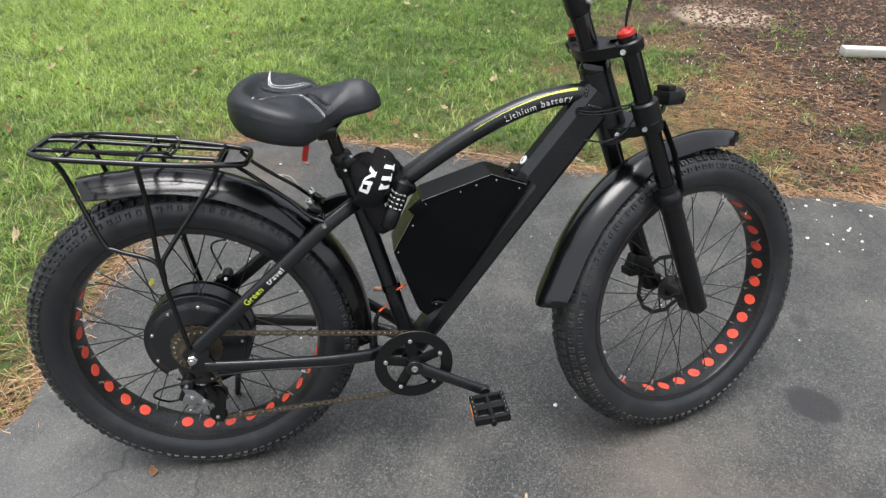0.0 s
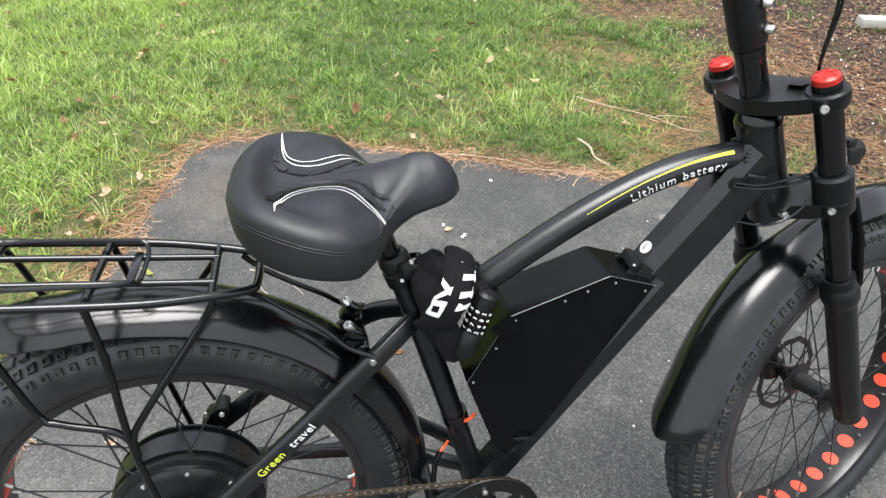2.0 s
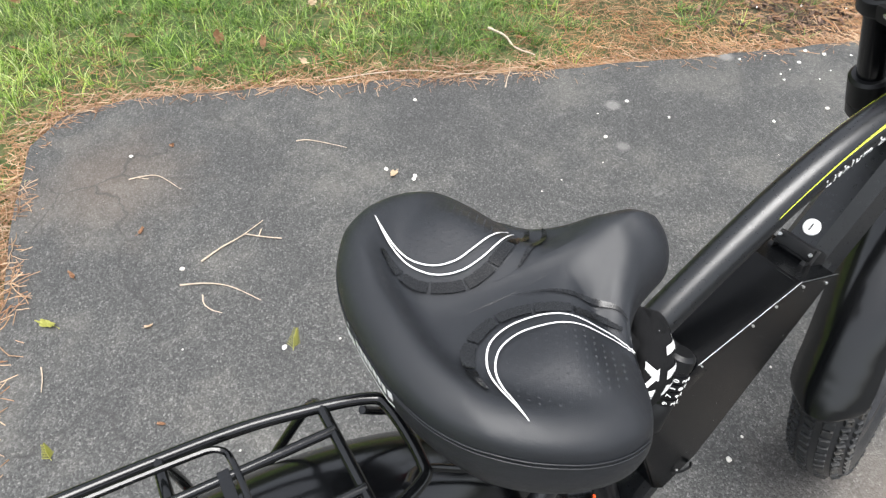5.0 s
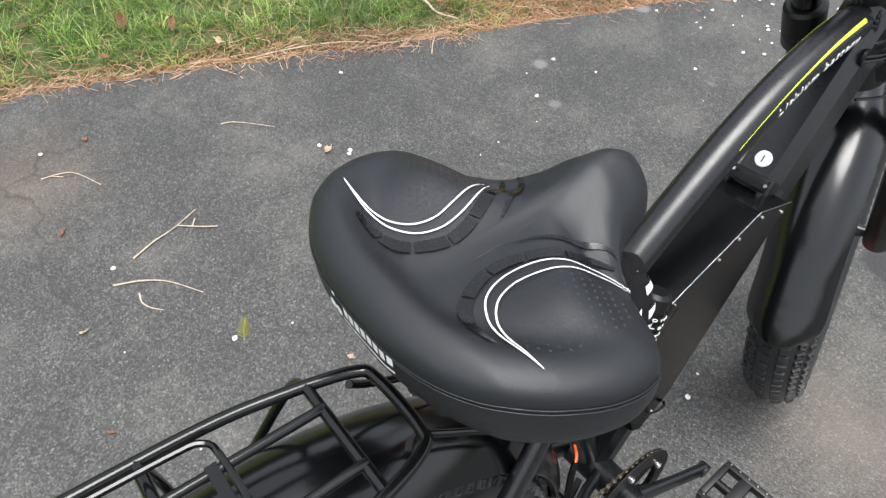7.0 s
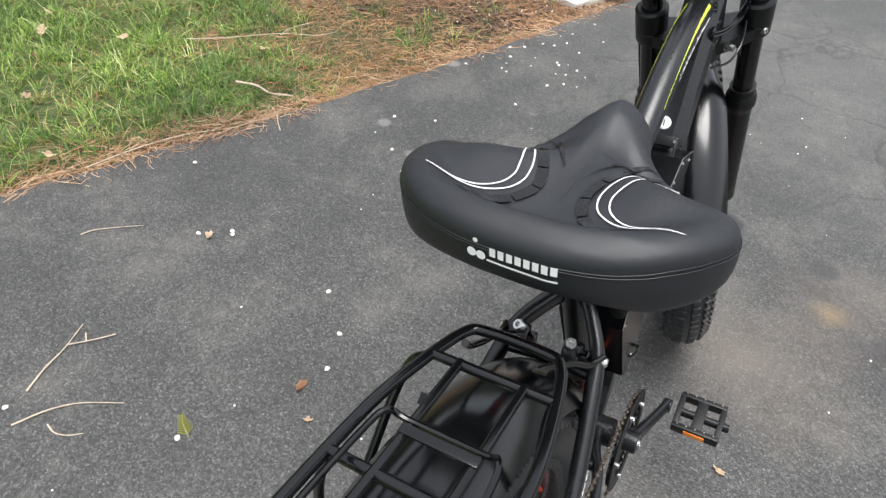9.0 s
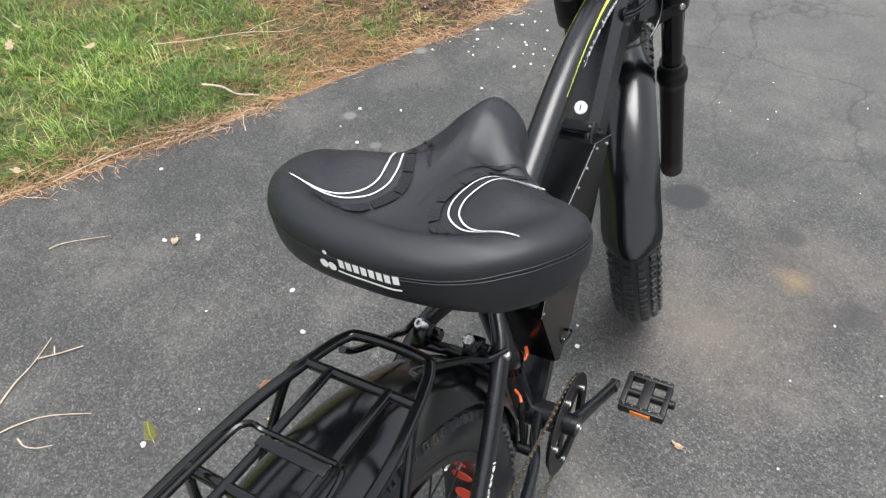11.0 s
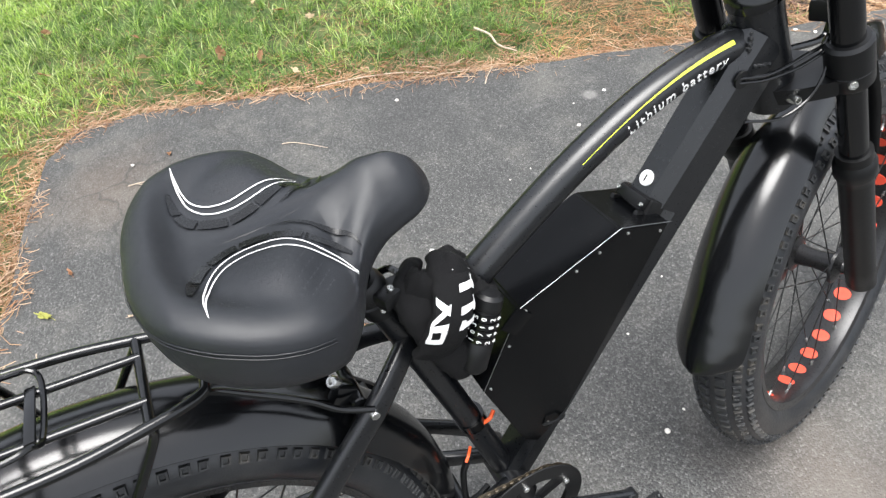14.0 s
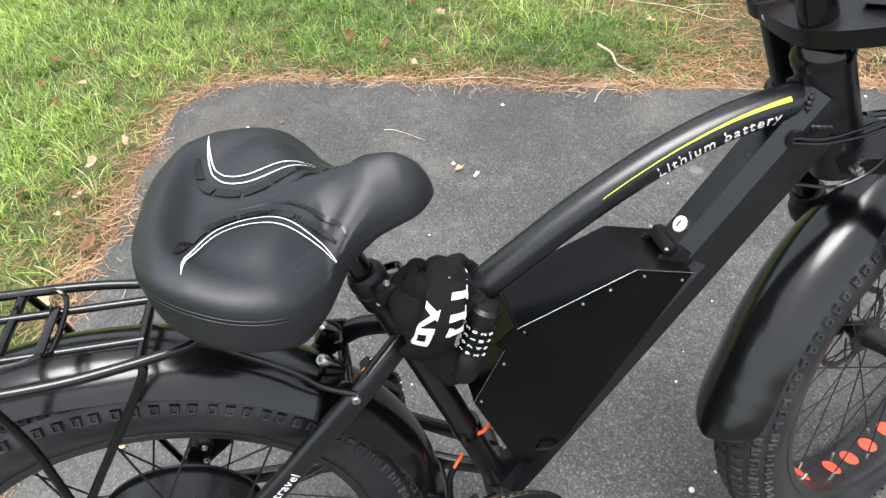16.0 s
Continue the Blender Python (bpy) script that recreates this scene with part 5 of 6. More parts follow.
STRAP = [(0.412, 0.016, 0.736), (0.398, -0.012, 0.746), (0.393, -0.036, 0.740), (0.397, -0.048, 0.720), (0.406, -0.052, 0.684), (0.421, -0.050, 0.642), (0.440, -0.046, 0.604)]
BUNDLE = [(0.388, -0.020, 0.742), (0.404, -0.030, 0.736), (0.424, -0.035, 0.734), (0.444, -0.032, 0.740), (0.462, -0.022, 0.746)]
SASH = [(0.394, -0.050, 0.664), (0.405, -0.061, 0.686), (0.418, -0.066, 0.710), (0.431, -0.058, 0.736), (0.441, -0.038, 0.755), (0.446, -0.012, 0.762)]
cd = Vector((0.83, 0, 0.56)).normalized()
cn = Vector((-cd.z, 0, cd.x))
COLLAR = [Vector((0.468, 0, 0.702)) + (Vector((0, -1, 0)) * math.cos(radians(a)) * 0.035 + cn * math.sin(radians(a)) * 0.034) for a in range(-150, 211, 24)]
part("sleeve", sleeve(STRAP, 0.022, 0.012, 1), M["cloth"], lock, "wrinkled black fabric sleeve")
part("sleeve", sleeve(BUNDLE, 0.033, 0.017, 2), M["cloth"], lock, "bunched black fabric sleeve")
part("sleeve", sleeve(SASH, 0.026, 0.010, 4), M["cloth"], lock, "printed fold of black fabric sleeve")
part("sleeve", sleeve(COLLAR, 0.021, 0.011, 3), M["cloth"], lock, "black fabric sleeve looped round the top tube")


def print_patch(pts, wide, deep, seed, s0, s1, a0, a1, skew=0.0):
    """A printed shape that follows a sleeve between two places along and round it."""
    line = curve(pts, 8)
    bm = bmesh.new()
    n = len(line) - 1
    rows = []
    for k in range(5):
        f = k / 4
        row = []
        for j in range(5):
            a = radians(a0 + (a1 - a0) * j / 4)
            q = (s0 + (s1 - s0) * f + skew * (j / 4 - 0.5)) * n
            i = min(int(q), n - 1)
            p = cloth_ring(line, i, wide, deep, seed, a, 0.0016).lerp(cloth_ring(line, i + 1, wide, deep, seed, a, 0.0016), q - i)
            row.append(bm.verts.new(p))
        rows.append(row)
    for r, q in zip(rows, rows[1:]):
        for j in range(4):
            bm.faces.new((r[j], r[j + 1], q[j + 1], q[j]))
    return bm


PRINT = ((0.28, 0.33, 202, 256, 0.03), (0.32, 0.41, 202, 216, 0.0), (0.32, 0.41, 242, 256, 0.0), (0.40, 0.45, 202, 256, 0.03), (0.48, 0.53, 202, 256, 0.12), (0.55, 0.60, 202, 256, -0.07),
         (0.43, 0.48, 280, 332, 0.05), (0.41, 0.48, 280, 292, 0.0), (0.54, 0.59, 276, 332, 0.05), (0.54, 0.64, 318, 332, 0.0), (0.68, 0.73, 272, 330, 0.05), (0.68, 0.78, 316, 330, 0.0), (0.82, 0.87, 264, 322, 0.05), (0.82, 0.92, 308, 322, 0.0))
for s0, s1, a0, a1, sk in PRINT:
    part("printed_shape", print_patch(SASH, 0.026, 0.010, 4, s0, s1, a0, a1, sk), M["white"], lock, "bold white printed shape on the sleeve")
for s0, s1, a0, a1 in ((0.20, 0.23, 232, 300), (0.24, 0.29, 232, 246)):
    part("printed_shape", print_patch(STRAP, 0.022, 0.012, 1, s0, s1, a0, a1, 0.0), M["white"], lock, "bold white printed shape on the sleeve")
lk_a, lk_b = Vector((0.439, -0.056, 0.614)), Vector((0.480, -0.050, 0.714))
lm2 = between(lk_a, lk_b)
ln = (lk_b - lk_a).length / 2
body = part("lock_body", lathe(bmesh.new(), [(0.0005, -ln), (0.013, -ln), (0.017, -ln + 0.006), (0.0175, -0.012), (0.0160, -0.010), (0.0160, 0.036), (0.017, 0.037), (0.0165, ln - 0.004), (0.012, ln), (0.0005, ln)], 22, lm2), M["plastic"], lock, "black barrel of the combination lock")
digits = "083192650749231864502"
for k in range(4):
    y = -0.004 + 0.0105 * k
    ringb = lathe(bmesh.new(), [(0.015, y - 0.0046), (0.0178, y - 0.0042), (0.0178, y + 0.0042), (0.015, y + 0.0046)], 20, lm2)
    dial = part("dial", ringb, M["gloss"], body, "black number dial")
    for j in range(7):
        a = radians(-176 + 33 * j)
        face = lm2 @ Matrix.Rotation(a, 4, "Y") @ Matrix.Translation((0.0180, y, 0)) @ Matrix.Rotation(radians(90), 4, "Y") @ Matrix.Rotation(radians(90), 4, "Z")
        part("digit", lettering(digits[(k * 5 + j) % 21], 0.0088, face), M["white"], dial, smooth=False)

# ---- ground ----
DRIVE = [(3.0, 0.79), (6.0, -0.30), (14.0, -2.9), (14.0, -14.0), (-7.0, -14.0), (-4.0, -4.5), (-1.7, -1.2), (-0.85, -0.15), (-0.55, 0.18), (-0.50, 0.60), (-0.46, 0.95), (-0.38, 1.22), (-0.30, 1.60), (-0.23, 1.84), (-0.11, 1.95), (0.10, 1.94), (0.62, 1.72), (1.19, 1.46), (1.93, 1.16), (2.20, 1.06)]


def ragged(poly, step=0.05, amount=0.012):
    out = []
    for (x0, y0), (x1, y1) in zip(poly, poly[1:] + poly[:1]):
        d = math.hypot(x1 - x0, y1 - y0)
        k = max(1, int(d / (step if d < 2.5 else 0.4)))
        for i in range(k):
            f = i / k
            x, y = x0 + (x1 - x0) * f, y0 + (y1 - y0) * f
            q = noise.noise(Vector((x * 5, y * 5, 0))) + 0.6 * noise.noise(Vector((x * 17, y * 17, 3)))
            out.append((x + amount * q, y + amount * q))
    return out


EDGE = ragged(DRIVE)
EDGE_A = np.array(EDGE)


def drive_distance(p):
    """Distance of points from the asphalt's edge, negative on the asphalt."""
    a, b = EDGE_A, np.roll(EDGE_A, -1, 0)
    d = b - a
    t = np.clip(((p[:, None] - a) * d).sum(2) / (d * d).sum(1), 0, 1)
    dist = np.sqrt((((a + t[..., None] * d) - p[:, None]) ** 2).sum(2)).min(1)
    cross = ((a[:, 1] > p[:, None, 1]) != (b[:, 1] > p[:, None, 1])) & (p[:, None, 0] < (b[:, 0] - a[:, 0]) * (p[:, None, 1] - a[:, 1]) / (b[:, 1] - a[:, 1] + 1e-12) + a[:, 0])
    return np.where(cross.sum(1) % 2 == 1, -dist, dist)


dv = bmesh.new()
topv = [dv.verts.new((x, y, 0.0)) for x, y in EDGE]
mid = [dv.verts.new((x + 0.0, y + 0.0, -0.012)) for x, y in EDGE]
low = [dv.verts.new((x, y, -0.08)) for x, y in EDGE]
dv.faces.new(topv)
k = len(EDGE)
for r, q in ((topv, mid), (mid, low)):
    for i in range(k):
        dv.faces.new((r[i], q[i], q[(i + 1) % k], r[(i + 1) % k]))
bmesh.ops.triangulate(dv, faces=[f for f in dv.faces if len(f.verts) > 4])
thing("driveway", dv, M["asphalt"], "worn grey asphalt driveway with cracks and stains", "driveway", kind="structure", smooth=False)

gv = bmesh.new()
coords = [-120, -60, -30, -14, -8] + list(np.linspace(-5, 7, 97)) + [9, 14, 30, 60, 120]
ycoords = [-120, -60, -30, -14] + list(np.linspace(-1.0, 7, 65)) + [9, 14, 30, 60, 120]
gridv = [[gv.verts.new((x, y, -0.022 + (0.016 * noise.noise(Vector((x * 1.3, y * 1.3, 0))) + 0.010 * noise.noise(Vector((x * 5, y * 5, 2))) if abs(x) < 7 and abs(y) < 7 else 0))) for x in coords] for y in ycoords]
for r, q in zip(gridv, gridv[1:]):
    for i in range(len(coords) - 1):
        gv.faces.new((r[i], r[i + 1], q[i + 1], q[i]))
inside = drive_distance(np.array([(v.co.x, v.co.y) for v in gv.verts]))
for v, d in zip(gv.verts, inside):
    if d < -0.02:
        v.co.z = -0.05
    else:
        v.co.z = max(v.co.z, -0.03)
thing("ground", gv, M["soil"], "lawn soil with thatch running into a bark bed", "ground", kind="structure")


def ground_z(x, y):
    return -0.022 + 0.016 * noise.noise(Vector((x * 1.3, y * 1.3, 0))) + 0.010 * noise.noise(Vector((x * 5, y * 5, 2)))


# unseen foliage belt all round, added to darken the low sky in reflections
ring = bmesh.new()
rim_rows = []
for k in range(5):
    row = []
    for i in range(96):
        a = 2 * math.pi * i / 96
        r = 17 + 1.6 * noise.noise(Vector((math.cos(a) * 4, math.sin(a) * 4, k * 0.9)))
        h = (0.0, 1.5, 3.2, 5.0, 6.2)[k] * (0.48 + 0.40 * math.sin(a)) * (1 + 0.22 * noise.noise(Vector((math.cos(a) * 6, math.sin(a) * 6, 9))))
        row.append(ring.verts.new((r * math.cos(a), r * math.sin(a), h - 0.1)))
    rim_rows.append(row)
for r, q in zip(rim_rows, rim_rows[1:]):
    for i in range(96):
        ring.faces.new((r[i], r[(i + 1) % 96], q[(i + 1) % 96], q[i]))
thing("backdrop", ring, M["surround"], "unseen dark belt of foliage added all round to block the low sky", "trees", kind="structure")

rng = np.random.default_rng(7)


def strewn(name, material, label, category, pts, make, kind="stuff", smooth=False):
    """One mesh of many small pieces; make(x, y) gives vertices and faces."""
    vs, fs = [], []
    for x, y in pts:
        v, f = make(float(x), float(y))
        o = len(vs)
        vs += v
        fs += [tuple(i + o for i in q) for q in f]
    me = bpy.data.meshes.new(name)
    me.from_pydata(vs, [], fs)
    me.materials.append(material)
    if smooth:
        me.shade_smooth()
    return tagged(new(name, me), label, category, kind=kind)


def scatter(n, x0, x1, y0, y1, keep):
    p = np.stack([rng.uniform(x0, x1, n), rng.uniform(y0, y1, n)], 1)
    d = np.concatenate([drive_distance(p[i:i + 4000]) for i in range(0, n, 4000)])
    patch = np.array([noise.noise(Vector((x * 1.9, y * 1.9, 5))) + 0.5 * noise.noise(Vector((x * 6, y * 6, 8))) for x, y in p])
    return p[keep(p[:, 0], p[:, 1], d, patch, rng.uniform(0, 1, n))]


def needle(length, thick, lift):
    def make(x, y):
        l = length * rng.uniform(0.5, 1.3)
        a = rng.uniform(0, 2 * math.pi)
        bend = rng.uniform(-0.5, 0.5)
        z = max(ground_z(x, y), -0.03) + lift * rng.uniform(0.0, 1.0)
        rise = rng.uniform(-0.12, 0.2) * l
        v = []
        for f in (0, 0.5, 1.0):
            b = a + bend * f
            px, py, pz = x + math.cos(b) * l * f, y + math.sin(b) * l * f, z + rise * f
            nx, ny = -math.sin(b) * thick, math.cos(b) * thick
            v += [(px - nx, py - ny, pz), (px + nx, py + ny, pz), (px, py, pz + thick * 1.6)]
        return v, [(0, 2, 5, 3), (2, 1, 4, 5), (3, 5, 8, 6), (5, 4, 7, 8)]
    return make


def lawn(name, material, label, pts, height, width, lean, spread=0.0):
    """One mesh of bent grass blades rooted at pts; a spread makes each tuft splay outwards."""
    n = len(pts)
    h = height * rng.uniform(0.5, 1.4, n)
    a = rng.uniform(0, 2 * math.pi, n)
    w = width * rng.uniform(0.7, 1.3, n) / 2
    out = h * lean * rng.uniform(0.15, 1.5, n)
    dx, dy = np.cos(a), np.sin(a)
    x, y = pts[:, 0] + dx * spread * rng.uniform(0, 1, n), pts[:, 1] + dy * spread * rng.uniform(0, 1, n)
    z = np.array([ground_z(float(u), float(v)) for u, v in pts]) - 0.004
    flat = min(0.75, 0.3 * lean)
    co = []
    for f, q in ((0, 1.0), (0.45, 0.85), (0.8, 0.5)):
        px, py, pz = x + dx * out * f * f, y + dy * out * f * f, z + h * f * (1 - flat * f)
        co += [np.stack([px + dy * w * q, py - dx * w * q, pz], 1), np.stack([px - dy * w * q, py + dx * w * q, pz], 1)]
    co.append(np.stack([x + dx * out, y + dy * out, z + h * (1 - flat)], 1))
    co = np.stack(co, 1).reshape(-1, 3)
    o = (np.arange(n) * 7)[:, None]
    quads = np.concatenate([o + (0, 1, 3, 2), o + (2, 3, 5, 4)]).tolist()
    me = bpy.data.meshes.new(name)
    me.from_pydata(co.tolist(), [], quads + (o + (4, 5, 6)).tolist())
    me.materials.append(material)
    return tagged(new(name, me), label, "grass", kind="stuff")


BARE = (3.40, 4.05)


def thick(x, y, d, q, u):
    """Where the lawn grows: thinner to the asphalt and to the bed, in clumps where it is thin."""
    right = np.clip((x - 0.75 - 0.50 * (y - 1.8)) / 1.3, 0, 1)
    return (d > 0.03) & (u < np.clip((d - 0.02) / np.where(x < 0.2, 0.46, 0.22), 0.06, 1) * np.clip(0.95 + 0.7 * q - right * (0.75 - 1.3 * q), 0.03, 1) * np.where(x + 0.5 * q - 0.35 * (y - 2) > 2.5, 0.12, 1) * np.where(np.hypot(x - BARE[0], y - BARE[1]) < 0.42 + 0.3 * q, 0.05, 1) * np.clip((x + 4.0) / 0.9, 0, 1) * np.clip((5.8 - y) / 0.9, 0, 1) * np.clip((y + 1.6) / 0.9, 0, 1))


tufts = scatter(60000, -4.0, 4.0, -1.6, 5.8, thick)
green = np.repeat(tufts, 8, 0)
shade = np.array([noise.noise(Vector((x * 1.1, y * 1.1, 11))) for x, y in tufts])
# more of the light blades to the left: brighter daylight put into the colour
is_lit = np.repeat(rng.uniform(0, 1, len(tufts)) < np.clip(0.48 - 0.30 * (tufts[:, 0] + 0.3) + 0.06 * (tufts[:, 1] - 2) + 0.6 * shade, 0.12, 0.95), 8)
lawn("grass", M["grass"], "short uneven dark green lawn grass", green[~is_lit], 0.062, 0.0030, 1.05, 0.018)
lawn("lit_grass", M["litgrass"], "lime green blades that paint in the brighter light on the left lawn", green[is_lit], 0.066, 0.0031, 1.0, 0.020)
dry = scatter(130000, -2.6, 3.2, 0.0, 4.6, lambda x, y, d, q, u: (d > 0.0) & (u < np.clip(np.clip((x - 0.55 - 0.3 * (y - 1.7)) / 1.2, 0, 1) * (0.50 - 0.8 * q) + np.where(x < 0.2, 0.9, 0.5) * np.exp(-np.maximum(d, 0) / np.where(x < 0.2, 0.34, 0.22)) * np.clip(0.7 - 0.8 * q, 0, 1) + 0.06, 0.02, 0.85) * np.clip(1.5 - d * 0.35, 0.25, 1) * np.where(x > 2.9, 0.2, 1)))
lawn("dead_grass", M["drygrass"], "flattened straw-coloured dead grass and thatch", dry, 0.036, 0.0034, 2.4)
straw = scatter(110000, -2.2, 4.4, -0.3, 4.2, lambda x, y, d, q, u: (d > -0.015) & (u < np.clip(np.exp(-np.maximum(d, 0) / np.where(x < 0.2, 0.10, 0.07)), 0, 1) * np.where(x < 0.0, 0.85, 0.95) + 0.10 * np.clip(1.2 - d, 0, 1) * np.clip(0.5 - q, 0, 1) + np.clip((x - 0.6 - 0.35 * (y - 1.5)) / 1.8, 0, 1) * np.clip(0.42 - 0.75 * q, 0.04, 0.8) * np.clip(1.6 - d * 0.55, 0.05, 1) * np.where(x > 3.2, 0.35, 1)))
strewn("pine_straw", M["straw"], "drift of rusty fallen pine needles along the asphalt edge", "pine needles", straw, needle(0.052, 0.0010, 0.020))
near = [i for i, (x, y) in enumerate(EDGE) if -0.75 < x < 3.1 and y > -0.1]
pick = rng.choice(near, 5200)
base = EDGE_A[pick] + rng.normal(0, 0.02, (5200, 2))
ahead = EDGE_A[(pick + 1) % len(EDGE)] - EDGE_A[pick]
side = np.stack([ahead[:, 1], -ahead[:, 0]], 1) / np.maximum(np.hypot(ahead[:, 0], ahead[:, 1]), 1e-6)[:, None]
drift = base + side * (rng.exponential(0.035, 5200) - 0.010)[:, None]
gap_d = np.concatenate([drive_distance(drift[i:i + 4000]) for i in range(0, 5200, 4000)])
drift = np.where((gap_d < -0.03)[:, None], 2 * base - drift, drift)
gap_d = np.concatenate([drive_distance(drift[i:i + 4000]) for i in range(0, 5200, 4000)])
strewn("needle_drift", M["needles"], "thick band of tan pine needles against the asphalt", "pine needles", drift[gap_d > -0.035], needle(0.058, 0.0011, 0.022))
chips = scatter(34000, 1.5, 6.0, 0.2, 6.0, lambda x, y, d, q, u: (d > 0.06) & (u < np.clip((x + 0.45 * q - 2.05 - 0.25 * (y - 1.5)) / 0.9, 0.0, 0.85)))


def chip(x, y):
    l, w, h = rng.uniform(0.012, 0.045), rng.uniform(0.006, 0.016), rng.uniform(0.003, 0.009)
    m = Matrix.Translation((x, y, ground_z(x, y) + rng.uniform(0.0, 0.014))) @ Euler((rng.uniform(-0.5, 0.5), rng.uniform(-0.5, 0.5), rng.uniform(0, 6.3))).to_matrix().to_4x4()
    q = [(-1, -1, -1), (1, -0.7, -1), (1, 0.8, -1), (-1, 1, -1), (-0.8, -0.8, 1), (0.9, -0.5, 1), (0.8, 0.7, 1), (-0.9, 0.7, 1)]
    return [tuple(m @ Vector((a * l / 2, b * w / 2, c * h / 2))) for a, b, c in q], [(4, 5, 6, 7), (0, 1, 5, 4), (1, 2, 6, 5), (2, 3, 7, 6), (3, 0, 4, 7)]


strewn("bark_chips", M["mulch"], "brown bark mulch in a planting bed", "mulch", chips, chip)
grit = scatter(900, 1.7, 4.2, 0.4, 3.4, lambda x, y, d, q, u: (d > 0.02) & (u < np.clip((x + 0.6 * q - 2.1) / 1.2, 0, 0.55)))


def stone(r):
    def make(x, y):
        m = Matrix.Translation((x, y, ground_z(x, y) + 0.012)) @ Euler((rng.uniform(0, 6), rng.uniform(0, 6), rng.uniform(0, 6))).to_matrix().to_4x4() @ Matrix.Diagonal((r * rng.uniform(0.6, 1.3), r * rng.uniform(0.5, 1.0), r * rng.uniform(0.4, 0.8), 1))
        q = [(1, 0, 0), (-1, 0, 0), (0, 1, 0), (0, -1, 0), (0, 0, 1), (0, 0, -1)]
        return [tuple(m @ Vector(v)) for v in q], [(0, 2, 4), (2, 1, 4), (1, 3, 4), (3, 0, 4), (2, 0, 5), (1, 2, 5), (3, 1, 5), (0, 3, 5)]
    return make


strewn("white_chippings", M["pebble"], "white stone chippings in the bark", "gravel", grit, stone(0.0065))

# ---- loose things on the asphalt ----
pebble_meshes = []
for i in range(5):
    pb = bmesh.new()
    bmesh.ops.create_icosphere(pb, subdivisions=2, radius=1.0)
    for v in pb.verts:
        v.co *= 1 + 0.28 * noise.noise(v.co * 1.3 + Vector((i * 7, 0, 0)))
        v.co.z *= 0.62
    pebble_meshes.append(finish("pebble", pb, M["pebble"]))
spots = [(0.91, 1.45), (1.51, 1.09), (1.33, 0.98), (0.67, 1.19), (0.72, 1.11), (0.04, 1.11), (0.18, 0.75), (0.03, 1.63), (0.87, 0.03), (2.27, 1.00), (2.31, 0.95), (0.69, 0.75), (0.59, 0.64), (0.49, 0.60), (0.73, 1.12), (2.10, 0.68), (2.19, 0.96), (2.24, 0.68), (2.40, 0.85), (2.24, 0.76), (2.05, 0.73)]
sizes = [0.007] * len(spots)
for i in range(20):
    x = 1.2 + 1.9 * rng.beta(2, 1.5)
    y = 1.46 - 0.41 * (x - 1.19) - 0.02 - 0.6 * rng.beta(1, 3)
    spots.append((float(x), float(y)))
    sizes.append(float(rng.uniform(0.0025, 0.0062)))
for i in range(60):
    spots.append((float(rng.uniform(-0.2, 2.6)), float(rng.uniform(-0.8, 0.9))))
    sizes.append(float(rng.uniform(0.0015, 0.0035)))
for i, ((x, y), s) in enumerate(zip(spots, sizes)):
    ob = tagged(new("pebble", pebble_meshes[i % 5]), "small white stone chip lying on the asphalt", "pebble", "white stones on the driveway")
    ob.matrix_world = Matrix.Translation((x, y, s * 0.5)) @ Matrix.Rotation(i * 1.7, 4, "Z") @ Matrix.Diagonal((s, s * 0.85, s, 1))


def twig(pts, r, label, forks=()):
    bm = bmesh.new()
    line = curve([(x, y, r * 1.1 + 0.002 * (i % 2)) for i, (x, y) in enumerate(pts)], 6)
    sweep(bm, line, oval(r, n=6), [1.0 - 0.6 * i / len(line) + 0.12 * math.sin(i * 2.1) for i in range(len(line))], ref=(0, 0, 1))
    for f in forks:
        sweep(bm, curve([(x, y, r + 0.003) for x, y in f], 4), oval(r * 0.6, n=6), ref=(0, 0, 1))
    return thing("twig", bm, M["twig"], label, "twig", "twigs on the driveway")


twig([(0.09, 1.11), (0.15, 1.13), (0.21, 1.145), (0.28, 1.17)], 0.0026, "forked dead twig lying on asphalt", [[(0.22, 1.145), (0.26, 1.11), (0.30, 1.08)], [(0.25, 1.12), (0.265, 1.14)]])
twig([(0.49, 1.45), (0.52, 1.435), (0.56, 1.40), (0.61, 1.34)], 0.0020, "thin pale twig lying on asphalt")
twig([(0.02, 1.06), (0.08, 1.03), (0.13, 0.99), (0.18, 0.91)], 0.0022, "curved pale twig lying on asphalt")
twig([(0.06, 1.00), (0.055, 0.97), (0.065, 0.945), (0.085, 0.92)], 0.0020, "short hooked twig lying on asphalt")
twig([(-0.32, 0.98), (-0.322, 0.945), (-0.33, 0.912)], 0.0018, "short pale twig lying on asphalt")
twig([(0.00, 1.53), (0.04, 1.52), (0.08, 1.50), (0.12, 1.41)], 0.0020, "bent thin twig lying on asphalt", [[(0.02, 1.525), (0.05, 1.50)]])
twig([(1.21, 1.36), (1.245, 1.40), (1.29, 1.44)], 0.0024, "short twig poking out of the pine straw")
twig([(0.70, 1.70), (0.85, 1.66), (1.00, 1.60), (1.12, 1.50), (1.20, 1.47)], 0.0026, "long thin dead stem along the asphalt edge")
tw = twig([(1.36, 1.70), (1.38, 1.62), (1.37, 1.54), (1.40, 1.46)], 0.0055, "thick brown dead stick in the straw")
tw.location.z = 0.006
tw = twig([(1.50, 2.10), (1.60, 1.98), (1.76, 1.84), (1.84, 1.70), (1.92, 1.66)], 0.0025, "long dead branch lying in the straw", [[(1.75, 1.82), (1.82, 1.83), (1.92, 1.80)]])
tw.location.z = 0.015


